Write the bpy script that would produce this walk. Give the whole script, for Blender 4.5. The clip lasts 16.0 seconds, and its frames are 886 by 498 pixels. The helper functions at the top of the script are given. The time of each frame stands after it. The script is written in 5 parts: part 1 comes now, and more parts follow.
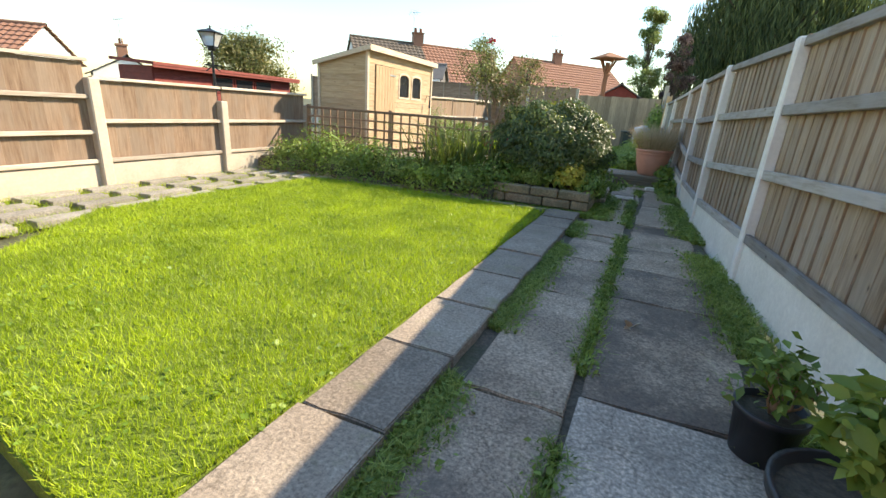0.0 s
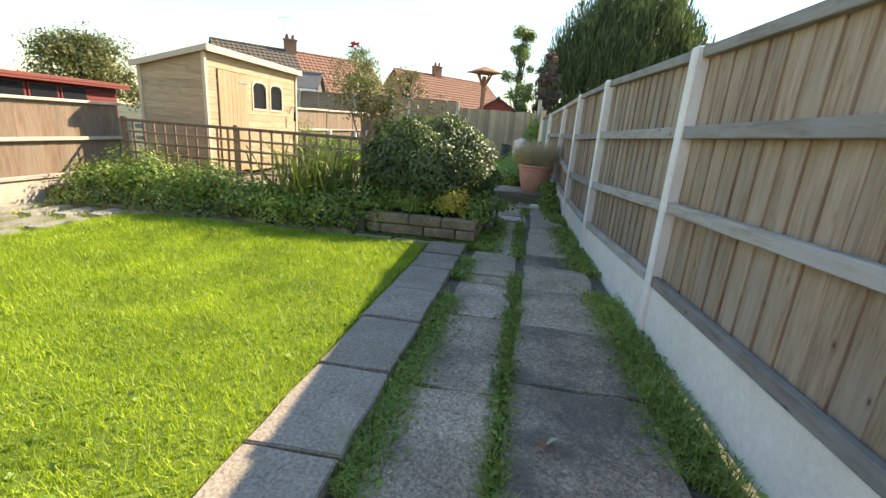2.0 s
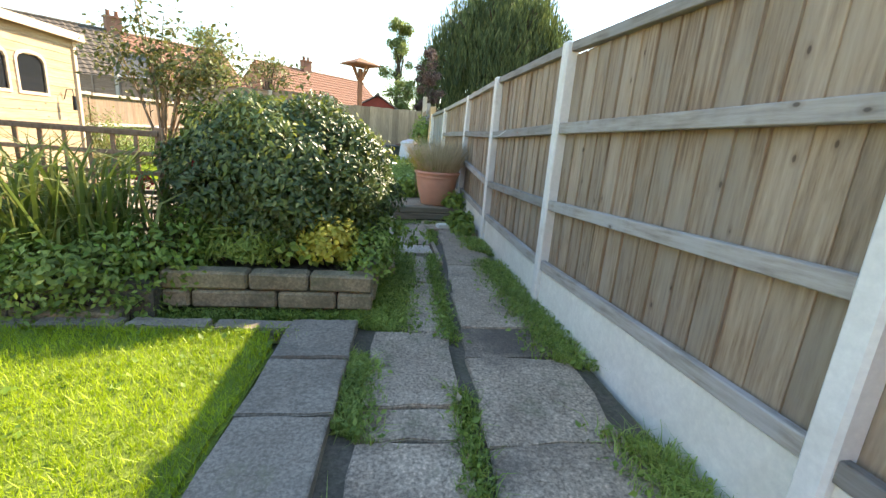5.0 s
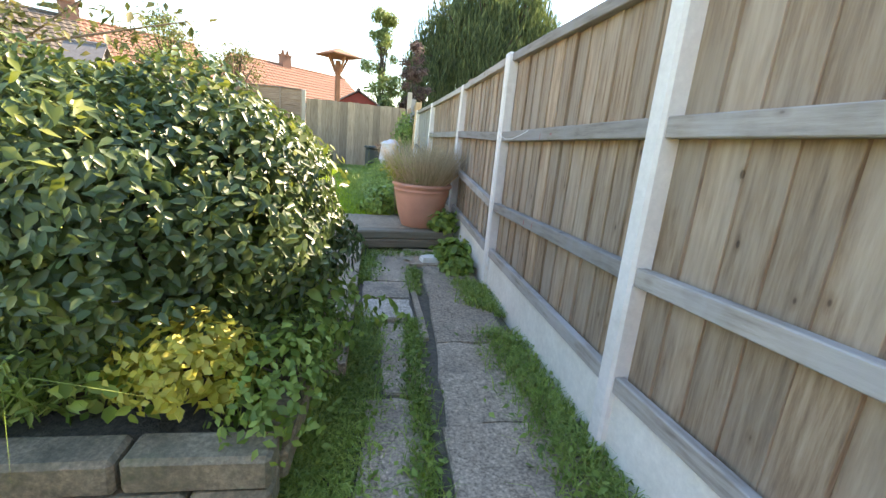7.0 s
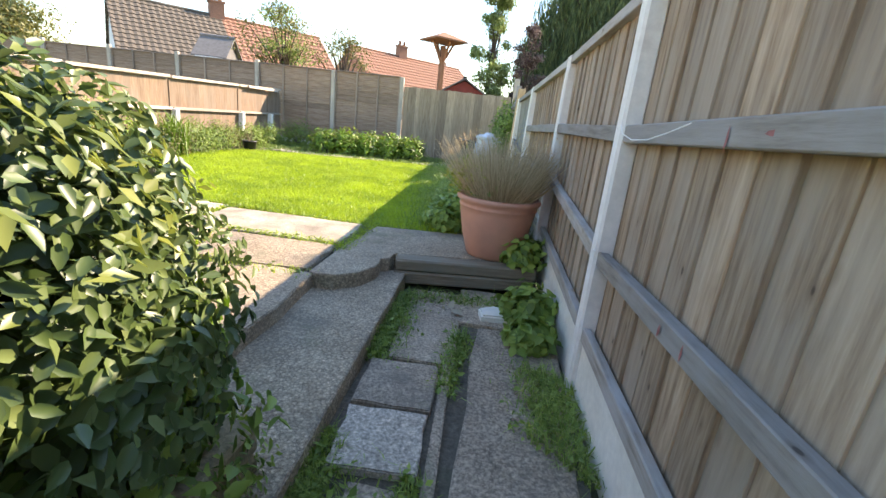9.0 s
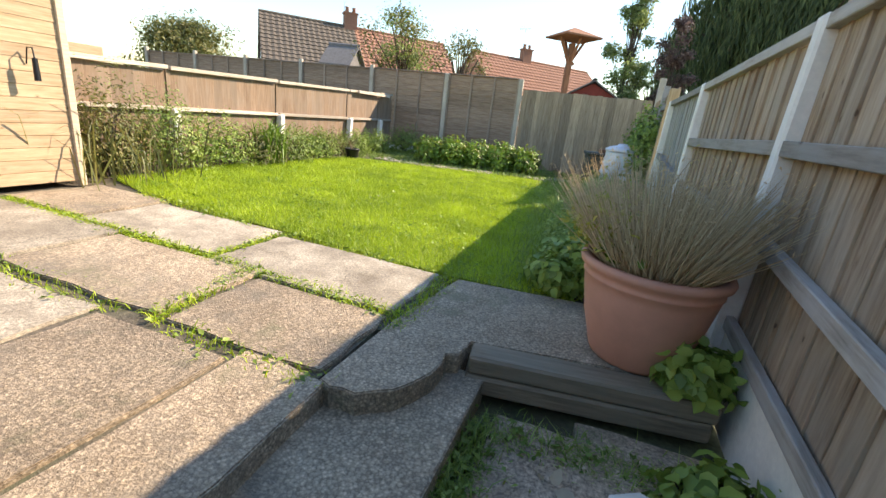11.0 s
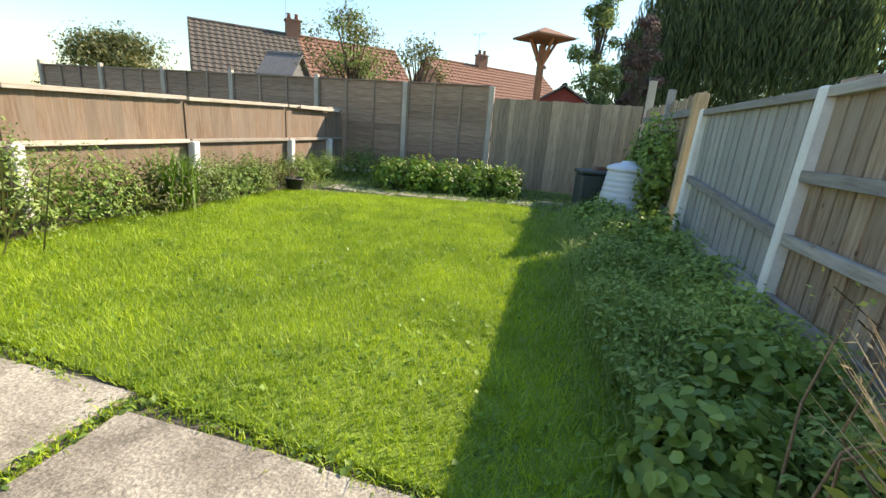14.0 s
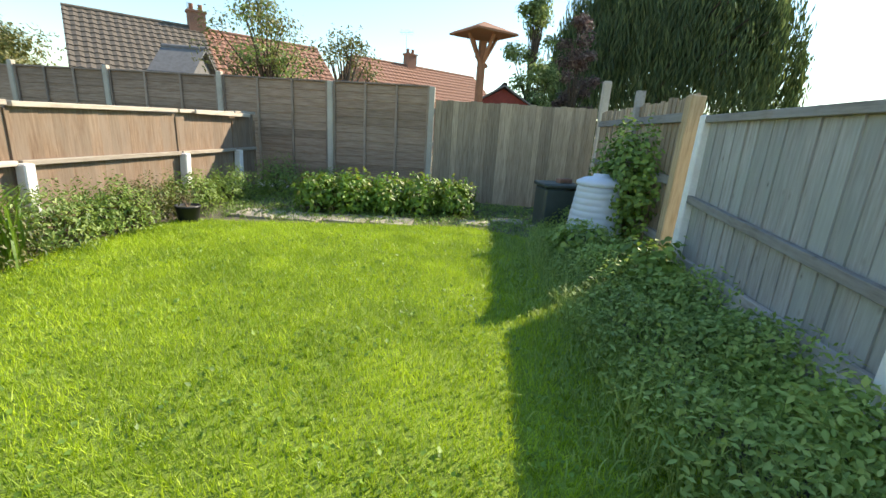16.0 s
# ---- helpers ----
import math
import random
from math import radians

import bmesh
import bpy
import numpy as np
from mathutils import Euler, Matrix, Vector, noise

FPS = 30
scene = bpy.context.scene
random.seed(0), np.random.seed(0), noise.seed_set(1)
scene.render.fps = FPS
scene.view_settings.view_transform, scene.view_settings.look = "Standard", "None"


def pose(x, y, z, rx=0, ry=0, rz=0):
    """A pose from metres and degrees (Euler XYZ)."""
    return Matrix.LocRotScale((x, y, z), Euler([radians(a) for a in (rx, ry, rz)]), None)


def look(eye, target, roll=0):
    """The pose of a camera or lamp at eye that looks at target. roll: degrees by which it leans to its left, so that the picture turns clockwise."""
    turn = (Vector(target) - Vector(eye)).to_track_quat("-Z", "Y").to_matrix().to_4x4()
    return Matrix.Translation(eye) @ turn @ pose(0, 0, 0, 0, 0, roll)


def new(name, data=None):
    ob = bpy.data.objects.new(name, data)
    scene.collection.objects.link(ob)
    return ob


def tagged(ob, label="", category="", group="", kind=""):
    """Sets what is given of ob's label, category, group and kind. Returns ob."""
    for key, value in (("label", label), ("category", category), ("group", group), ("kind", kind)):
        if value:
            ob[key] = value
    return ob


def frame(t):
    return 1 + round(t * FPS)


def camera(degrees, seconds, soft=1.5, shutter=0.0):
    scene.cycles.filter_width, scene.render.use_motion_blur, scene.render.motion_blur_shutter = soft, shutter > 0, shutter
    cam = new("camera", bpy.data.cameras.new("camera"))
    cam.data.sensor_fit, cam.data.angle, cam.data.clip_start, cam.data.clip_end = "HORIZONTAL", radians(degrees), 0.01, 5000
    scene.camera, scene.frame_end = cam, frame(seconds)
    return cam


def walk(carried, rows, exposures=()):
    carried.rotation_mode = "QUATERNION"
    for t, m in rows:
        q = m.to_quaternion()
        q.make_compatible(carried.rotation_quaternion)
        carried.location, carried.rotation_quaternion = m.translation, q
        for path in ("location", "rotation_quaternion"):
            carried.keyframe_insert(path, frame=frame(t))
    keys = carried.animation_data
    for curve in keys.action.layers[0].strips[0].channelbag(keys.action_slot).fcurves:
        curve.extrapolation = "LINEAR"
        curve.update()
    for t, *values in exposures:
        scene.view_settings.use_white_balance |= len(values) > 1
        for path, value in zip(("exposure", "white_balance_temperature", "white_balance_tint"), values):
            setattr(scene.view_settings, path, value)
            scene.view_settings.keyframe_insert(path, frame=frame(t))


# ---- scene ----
cam = camera(91.7, 16.0)
PATH = [
    (0, (-0.11, 0.519, 1.155), (-0.793, 2.292, 0.532), 4.2),
    (0.5, (-0.093, 0.791, 1.187), (-0.613, 2.636, 0.614), 4.5),
    (1, (-0.111, 1.012, 1.239), (-0.519, 2.891, 0.687), 4.5),
    (1.5, (-0.132, 1.271, 1.233), (-0.456, 3.168, 0.69), 4.4),
    (2, (-0.165, 1.531, 1.227), (-0.392, 3.442, 0.683), 4.4),
    (2.5, (-0.191, 1.832, 1.227), (-0.307, 3.753, 0.684), 4.6),
    (3, (-0.268, 2.155, 1.218), (-0.275, 4.083, 0.685), 4.4),
    (3.5, (-0.313, 2.5, 1.194), (-0.219, 4.429, 0.674), 4.2),
    (4, (-0.342, 2.848, 1.201), (-0.153, 4.773, 0.69), 4.2),
    (4.2, (-0.347, 2.986, 1.176), (-0.133, 4.911, 0.681), 4.2),
    (6.3, (-0.267, 4.491, 1.123), (0.107, 6.393, 0.627), 5.8),
    (6.5, (-0.23, 4.661, 1.134), (0.142, 6.563, 0.639), 6.0),
    (7, (-0.139, 5.065, 1.156), (0.222, 6.97, 0.668), 5.4),
    (7.5, (-0.012, 5.424, 1.166), (0.252, 7.345, 0.677), 5.2),
    (8, (0.145, 5.761, 1.16), (0.259, 7.697, 0.67), 6.8),
    (8.5, (0.242, 6.136, 1.175), (0.24, 8.062, 0.635), 6.2),
    (9, (0.285, 6.464, 1.199), (0.167, 8.378, 0.631), 6.3),
    (9.5, (0.327, 6.794, 1.233), (0.094, 8.692, 0.646), 6.6),
    (10, (0.308, 7.138, 1.227), (-0.059, 9.012, 0.635), 6.8),
    (10.2, (0.292, 7.258, 1.237), (-0.136, 9.118, 0.642), 6.9),
    (12.3, (-0.131, 8.502, 1.207), (-0.848, 10.271, 0.61), 5.2),
    (12.5, (-0.16, 8.586, 1.237), (-0.873, 10.356, 0.635), 5.2),
    (13, (-0.289, 8.818, 1.228), (-0.981, 10.603, 0.65), 4.2),
    (13.5, (-0.417, 9.033, 1.292), (-0.971, 10.876, 0.748), 3.3),
    (14, (-0.563, 9.283, 1.352), (-1.016, 11.152, 0.801), 4.4),
    (14.5, (-0.653, 9.596, 1.416), (-1.084, 11.478, 0.894), 5.0),
    (15, (-0.76, 9.881, 1.445), (-1.126, 11.779, 0.93), 4.4),
    (15.5, (-0.882, 10.175, 1.447), (-1.155, 12.088, 0.931), 3.9),
    (16, (-0.989, 10.483, 1.448), (-1.15, 12.405, 0.918), 3.7),
]
EXPOSURES = [(0.0, 2.05, 8400, 13), (4.0, 2.4, 8800, 13), (7.0, 2.95, 8700, 19), (9.0, 2.6, 8300, 19), (10.0, 2.4, 8300, 18), (12.5, 1.7, 8000, 15), (16.0, 1.9, 7700, 9)]
walk(cam, [(t, look(eye, target, roll)) for t, eye, target, roll in PATH], EXPOSURES)

# ---- sky, sun ----
SUN = Vector((1.05, 0.95, 1.0)).normalized()
world = bpy.data.worlds.new("sky")
scene.world = world
world.use_nodes = True
wn = world.node_tree.nodes
sky = wn.new("ShaderNodeTexSky")
sky.sky_type = "NISHITA"
sky.sun_disc = False
sky.sun_elevation = math.asin(SUN.z)
sky.sun_rotation = math.atan2(SUN.x, SUN.y)
sky.air_density, sky.dust_density, sky.ozone_density = 1.6, 0.15, 4.0
wn["Background"].inputs["Strength"].default_value = 0.08
clear = wn.new("ShaderNodeMix")
clear.data_type, clear.blend_type = "RGBA", "MULTIPLY"
clear.inputs[0].default_value = 1.0
clear.inputs[7].default_value = (0.75, 0.92, 1.12, 1)
world.node_tree.links.new(sky.outputs[0], clear.inputs[6])
world.node_tree.links.new(clear.outputs[2], wn["Background"].inputs[0])
sun = new("sun", bpy.data.lights.new("sun", "SUN"))
sun.data.energy, sun.data.angle, sun.data.color = 2.5, radians(0.55), (1.0, 0.96, 0.88)
sun.matrix_world = look(SUN * 50, (0, 0, 0))


# ---- materials ----
def shader(name, rough=0.8, metal=0.0):
    m = bpy.data.materials.new(name)
    m.use_nodes = True
    nt = m.node_tree
    b = nt.nodes["Principled BSDF"]
    b.inputs["Roughness"].default_value, b.inputs["Metallic"].default_value = rough, metal
    return m, nt, b


def node(nt, kind, **ins):
    n = nt.nodes.new("ShaderNode" + kind)
    for k, v in ins.items():
        n.inputs[k.replace("_", " ")].default_value = v
    return n


def link(nt, a, out, b, into):
    nt.links.new(a.outputs[out], b.inputs[into])


def ramp(nt, src, out, stops):
    r = nt.nodes.new("ShaderNodeValToRGB")
    e = r.color_ramp.elements
    while len(e) < len(stops):
        e.new(0.5)
    for i, (p, c) in enumerate(stops):
        e[i].position, e[i].color = p, (*c, 1)
    nt.links.new(src.outputs[out], r.inputs[0])
    return r


def mixed(nt, kind, fac, a, b):
    """Mix of two colour sockets; fac is a number or a socket."""
    n = nt.nodes.new("ShaderNodeMix")
    n.data_type, n.blend_type = "RGBA", kind
    if isinstance(fac, (int, float)):
        n.inputs[0].default_value = fac
    else:
        nt.links.new(fac, n.inputs[0])
    nt.links.new(a, n.inputs[6])
    nt.links.new(b, n.inputs[7])
    return n.outputs[2]


def bump(nt, b, sock, strength, dist):
    n = node(nt, "Bump", Strength=strength, Distance=dist)
    nt.links.new(sock, n.inputs["Height"])
    link(nt, n, 0, b, "Normal")


def mapped(nt, scale=(1, 1, 1), shift=True):
    """Object coordinates, shifted by the object's own random number."""
    tc, mp = node(nt, "TexCoord"), node(nt, "Mapping")
    link(nt, tc, "Object", mp, 0)
    mp.inputs["Scale"].default_value = scale
    if shift:
        oi, mu = node(nt, "ObjectInfo"), node(nt, "Math")
        mu.operation = "MULTIPLY"
        mu.inputs[1].default_value = 37.0
        link(nt, oi, "Random", mu, 0)
        nt.links.new(mu.outputs[0], mp.inputs["Location"])
    return mp


def noise_tex(nt, mp, scale, detail=6, rough=0.6):
    n = node(nt, "TexNoise", Scale=scale, Detail=detail, Roughness=rough)
    link(nt, mp, 0, n, "Vector")
    return n


def wood(name, dark, mid, light, along="z", rough=0.85, knots=True, vary=0.35, weather=None):
    """Sawn timber: grain along one axis, knots, tone per piece, grey weathering in blotches."""
    m, nt, b = shader(name, rough)
    s = {"x": (1.2, 14, 14), "y": (14, 1.2, 14), "z": (14, 14, 1.2)}[along]
    mp = mapped(nt, s)
    g = noise_tex(nt, mp, 3.0, 8, 0.65)
    r = ramp(nt, g, 0, [(0.3, dark), (0.52, mid), (0.75, light)])
    col = r.outputs[0]
    if weather:
        w = noise_tex(nt, mapped(nt, (1.5, 1.5, 0.7)), 2.2, 5, 0.6)
        wr = ramp(nt, w, 0, [(0.42, (0, 0, 0)), (0.62, (1, 1, 1))])
        rgb = node(nt, "RGB")
        rgb.outputs[0].default_value = (*weather, 1)
        fac = node(nt, "Math")
        fac.operation = "MULTIPLY"
        fac.inputs[1].default_value = 0.65
        link(nt, wr, 0, fac, 0)
        col = mixed(nt, "MIX", fac.outputs[0], col, rgb.outputs[0])
    if knots:
        v = node(nt, "TexVoronoi", Scale=1.0)
        k = {"x": (5, 9, 9), "y": (9, 5, 9), "z": (9, 9, 5)}[along]
        link(nt, mapped(nt, k), 0, v, "Vector")
        kr = ramp(nt, v, "Distance", [(0.05, (0.16, 0.11, 0.08)), (0.075, (0.75, 0.7, 0.66)), (0.17, (1, 1, 1))])
        col = mixed(nt, "MULTIPLY", 0.8, col, kr.outputs[0])
    oi = node(nt, "ObjectInfo")
    tone = ramp(nt, oi, "Random", [(0.0, (1 - vary, 1 - vary, 1 - vary)), (1.0, (1 + vary * 0.6,) * 3)])
    col = mixed(nt, "MULTIPLY", 1.0, col, tone.outputs[0])
    nt.links.new(col, b.inputs["Base Color"])
    bump(nt, b, g.outputs[0], 0.5, 0.006)
    return m


def stone(name, dark, light, grit=60, stain=(0.1, 0.1, 0.07), stain_at=0.55, rough=0.9, vary=0.2, relief=0.5, moss=None, speck=0.45, crack=0.0, pebble=0.0):
    """Concrete and stone: broad blotches, grit, stains, and moss where given."""
    m, nt, b = shader(name, rough)
    mp = mapped(nt)
    big, fine = noise_tex(nt, mp, 3.0, 6, 0.65), noise_tex(nt, mp, grit, 3, 0.7)
    col = ramp(nt, big, 0, [(0.3, dark), (0.7, light)]).outputs[0]
    fr = ramp(nt, fine, 0, [(0.35, (1 - speck,) * 3), (0.55, (1, 1, 1)), (0.72, (1 + speck, 1 + speck * 0.95, 1 + speck * 0.88))])
    col = mixed(nt, "MULTIPLY", 0.85, col, fr.outputs[0])
    if pebble:
        pb_ = node(nt, "TexVoronoi", Scale=75.0)
        link(nt, mp, 0, pb_, "Vector")
        tone_p = ramp(nt, pb_, "Color", [(0.15, (0.5, 0.47, 0.44)), (0.5, (0.95, 0.92, 0.88)), (0.85, (1.6, 1.5, 1.38))])
        col = mixed(nt, "MULTIPLY", pebble, col, tone_p.outputs[0])
        pit = ramp(nt, pb_, "Distance", [(0.3, (1, 1, 1)), (0.62, (0.35, 0.32, 0.28))])
        col = mixed(nt, "MULTIPLY", pebble, col, pit.outputs[0])
    vo = node(nt, "TexVoronoi", Scale=2.2)
    vo.feature = "DISTANCE_TO_EDGE"
    wob = noise_tex(nt, mp, 5.0, 4, 0.6)
    off = mixed(nt, "LINEAR_LIGHT", 0.12, mp.outputs[0], wob.outputs[1])
    nt.links.new(off, vo.inputs["Vector"])
    cr = ramp(nt, vo, "Distance", [(0.0, (0.35, 0.33, 0.3)), (0.012, (1, 1, 1))])
    col = mixed(nt, "MULTIPLY", crack, col, cr.outputs[0])
    st = noise_tex(nt, mp, 1.6, 8, 0.7)
    sr = ramp(nt, st, 0, [(stain_at, (0, 0, 0)), (stain_at + 0.18, (0.75, 0.75, 0.75))])
    rgb = node(nt, "RGB")
    rgb.outputs[0].default_value = (*stain, 1)
    col = mixed(nt, "MIX", sr.outputs[0], col, rgb.outputs[0])
    if moss:
        mo = noise_tex(nt, mp, 2.4, 7, 0.75)
        mr = ramp(nt, mo, 0, [(0.56, (0, 0, 0)), (0.68, (0.8, 0.8, 0.8))])
        rgb2 = node(nt, "RGB")
        rgb2.outputs[0].default_value = (*moss, 1)
        col = mixed(nt, "MIX", mr.outputs[0], col, rgb2.outputs[0])
    oi = node(nt, "ObjectInfo")
    tone = ramp(nt, oi, "Random", [(0.0, (1 - vary,) * 3), (1.0, (1 + vary,) * 3)])
    col = mixed(nt, "MULTIPLY", 1.0, col, tone.outputs[0])
    nt.links.new(col, b.inputs["Base Color"])
    bump(nt, b, fine.outputs[0], relief, 0.008)
    return m


def leafy(name, dark, mid, light, rough=0.45, through_light=0.35, patch=0.6, span=0.2):
    """Leaves: tone by leaf and by patch, light passing through."""
    m, nt, b = shader(name, rough)
    geo = node(nt, "NewGeometry")
    r = ramp(nt, geo, "Random Per Island", [(0.0, dark), (0.55, mid), (1.0, light)])
    tc = node(nt, "TexCoord")
    n = noise_tex(nt, tc, patch, 4, 0.6)
    nt.links.new(tc.outputs["Object"], n.inputs["Vector"])
    pr = ramp(nt, n, 0, [(0.5 - span, (0.62, 0.68, 0.6)), (0.5 + span, (1.35, 1.25, 1.1))])
    col = mixed(nt, "MULTIPLY", 1.0, r.outputs[0], pr.outputs[0])
    nt.links.new(col, b.inputs["Base Color"])
    tr = node(nt, "BsdfTranslucent")
    nt.links.new(col, tr.inputs[0])
    mx = node(nt, "MixShader")
    mx.inputs[0].default_value = through_light
    link(nt, b, 0, mx, 1)
    link(nt, tr, 0, mx, 2)
    nt.links.new(mx.outputs[0], nt.nodes["Material Output"].inputs[0])
    return m


def plain(name, col, rough=0.6, metal=0.0, vary=0.15, scale=8.0, relief=0.1):
    m, nt, b = shader(name, rough, metal)
    n = noise_tex(nt, mapped(nt), scale, 6, 0.65)
    r = ramp(nt, n, 0, [(0.3, tuple(c * (1 - vary) for c in col)), (0.7, tuple(min(1, c * (1 + vary)) for c in col))])
    link(nt, r, 0, b, "Base Color")
    bump(nt, b, n.outputs[0], relief, 0.004)
    return m


M_BOARD = wood("fence_board", (0.17, 0.1, 0.058), (0.36, 0.245, 0.155), (0.52, 0.39, 0.27), "z", weather=(0.4, 0.325, 0.25), vary=0.22)
M_BOARD_WARM = wood("fence_board_warm", (0.155, 0.092, 0.055), (0.245, 0.158, 0.1), (0.325, 0.23, 0.155), "z", weather=(0.25, 0.19, 0.14), vary=0.15, knots=False)
M_BOARD_PALE = wood("fence_board_pale", (0.26, 0.23, 0.2), (0.38, 0.35, 0.31), (0.5, 0.47, 0.43), "z", weather=(0.33, 0.34, 0.3), vary=0.12)
M_BOARD_BACK = wood("close_board", (0.28, 0.19, 0.115), (0.43, 0.31, 0.2), (0.54, 0.41, 0.28), "z", knots=False)
M_RAIL = wood("fence_rail", (0.2, 0.165, 0.135), (0.34, 0.295, 0.25), (0.45, 0.405, 0.36), "y", weather=(0.4, 0.375, 0.35))
M_RAIL_WARM = wood("pale_rail", (0.36, 0.28, 0.21), (0.5, 0.42, 0.33), (0.62, 0.54, 0.45), "y", knots=False)
M_WANEY = wood("waney_slat", (0.22, 0.135, 0.085), (0.34, 0.22, 0.145), (0.44, 0.31, 0.22), "x", knots=False, vary=0.2)
M_BATTEN = wood("batten", (0.24, 0.165, 0.12), (0.35, 0.25, 0.18), (0.43, 0.33, 0.25), "z", knots=False)
M_TRELLIS = wood("trellis_wood", (0.2, 0.115, 0.065), (0.31, 0.185, 0.11), (0.4, 0.26, 0.16), "z", knots=False)
M_SHED = wood("shed_timber", (0.32, 0.21, 0.115), (0.43, 0.305, 0.185), (0.51, 0.385, 0.255), "y", vary=0.14)
M_SHED_X = wood("shed_timber_end", (0.35, 0.225, 0.115), (0.47, 0.325, 0.185), (0.55, 0.405, 0.255), "x", vary=0.1)
M_SHED_TRIM = wood("shed_trim", (0.48, 0.36, 0.235), (0.6, 0.475, 0.34), (0.68, 0.56, 0.43), "y", vary=0.06, knots=False)
M_SHED_DOOR = wood("shed_door_wood", (0.3, 0.195, 0.1), (0.4, 0.275, 0.155), (0.48, 0.35, 0.22), "z", vary=0.08)
M_SLEEPER = wood("sleeper", (0.12, 0.085, 0.055), (0.23, 0.17, 0.11), (0.34, 0.27, 0.19), "x", knots=False, weather=(0.2, 0.18, 0.13))
# near-black colour standing in for the shade in the gaps between fence boards
M_GAP_SHADE = wood("gap_shade", (0.03, 0.024, 0.018), (0.05, 0.04, 0.03), (0.07, 0.056, 0.042), "z", knots=False)
M_POSTWOOD = wood("post_wood", (0.2, 0.085, 0.045), (0.29, 0.13, 0.065), (0.37, 0.19, 0.1), "z", vary=0.1)
M_OLDPOST = wood("old_post", (0.3, 0.19, 0.09), (0.42, 0.29, 0.16), (0.5, 0.37, 0.22), "z")
M_CONC = stone("concrete_post", (0.74, 0.69, 0.62), (0.86, 0.82, 0.76), 30, (0.5, 0.45, 0.38), 0.6, relief=0.12, vary=0.06, speck=0.07)
M_GRAVEL = stone("gravel_board", (0.74, 0.68, 0.58), (0.86, 0.81, 0.72), 30, (0.42, 0.36, 0.25), 0.62, relief=0.15, vary=0.06, speck=0.08)
M_GRAVEL_TAN = stone("tan_gravel_board", (0.44, 0.37, 0.285), (0.55, 0.475, 0.375), 30, (0.33, 0.27, 0.18), 0.57, relief=0.15, vary=0.06, speck=0.08)
M_SLAB = stone("path_slab", (0.34, 0.25, 0.175), (0.53, 0.41, 0.3), 70, (0.1, 0.082, 0.065), 0.5, relief=0.6, moss=(0.13, 0.13, 0.07), crack=0.55, speck=0.6, pebble=0.2)
M_SLAB_STAIN = stone("stained_slab", (0.34, 0.25, 0.175), (0.53, 0.41, 0.3), 70, (0.075, 0.06, 0.048), 0.4, relief=0.6, crack=0.5, speck=0.6, pebble=0.2)
M_SLAB_PALE = stone("pale_slab", (0.46, 0.38, 0.3), (0.63, 0.54, 0.44), 70, (0.24, 0.205, 0.165), 0.52, relief=0.5, vary=0.06, crack=0.6, speck=0.6, pebble=0.2)
M_KERB = stone("edging_slab", (0.26, 0.205, 0.15), (0.4, 0.33, 0.25), 65, (0.15, 0.13, 0.105), 0.52, relief=0.6, moss=(0.24, 0.22, 0.12), crack=0.4)
M_PATIO = stone("patio_slab", (0.22, 0.18, 0.13), (0.6, 0.52, 0.4), 75, (0.21, 0.172, 0.125), 0.5, relief=0.6, vary=0.16, crack=0.5, speck=0.5, pebble=0.12)
M_AGG = stone("exposed_aggregate", (0.34, 0.262, 0.18), (0.54, 0.435, 0.315), 100, (0.15, 0.13, 0.1), 0.5, relief=1.0, speck=0.4, moss=(0.17, 0.16, 0.09), pebble=0.5)
M_STRIP = stone("mossy_slab", (0.26, 0.235, 0.19), (0.38, 0.35, 0.29), 60, (0.2, 0.19, 0.12), 0.52, moss=(0.16, 0.19, 0.06))
M_BLOCK = stone("wall_block", (0.27, 0.19, 0.105), (0.5, 0.39, 0.25), 60, (0.1, 0.09, 0.05), 0.44, moss=(0.12, 0.13, 0.06))
M_SOIL = stone("soil", (0.08, 0.065, 0.045), (0.15, 0.12, 0.085), 40, (0.06, 0.07, 0.03), 0.5, relief=1.0)
M_TURF = stone("turf", (0.13, 0.19, 0.02), (0.22, 0.3, 0.03), 90, (0.2, 0.18, 0.05), 0.64, relief=1.0)
M_LAND = stone("rough_ground", (0.06, 0.07, 0.03), (0.12, 0.12, 0.06), 30, (0.1, 0.08, 0.05), 0.5, relief=0.6)
M_TERRA = plain("terracotta", (0.58, 0.27, 0.18), 0.65, vary=0.1, scale=5, relief=0.05)
M_BLACK = plain("black_plastic", (0.018, 0.018, 0.02), 0.45)
M_IRON = plain("black_iron", (0.015, 0.015, 0.016), 0.4, 0.3)
M_BIN = plain("grey_plastic", (0.62, 0.64, 0.68), 0.5, vary=0.05)
M_BINDARK = plain("dark_green_plastic", (0.05, 0.06, 0.05), 0.5)
M_GALV = plain("galvanised_steel", (0.5, 0.5, 0.5), 0.4, 0.9)
M_BARK = plain("bark", (0.09, 0.065, 0.045), 0.95, vary=0.4, scale=20, relief=0.8)
M_STEM = plain("dry_stem", (0.3, 0.2, 0.12), 0.9, vary=0.3, scale=30)
M_RED = plain("red_paint", (0.2, 0.028, 0.018), 0.7, vary=0.2)
M_REDFELT = plain("red_felt", (0.24, 0.06, 0.045), 0.9, vary=0.2)
M_PAINT = plain("old_red_paint", (0.3, 0.1, 0.09), 0.7, vary=0.35, scale=60)
M_PETAL = plain("red_petal", (0.55, 0.012, 0.02), 0.5)
M_RENDER = plain("white_render", (0.72, 0.72, 0.7), 0.9, vary=0.05)
M_BRICK = plain("house_brick", (0.28, 0.14, 0.09), 0.9, vary=0.25, scale=20)
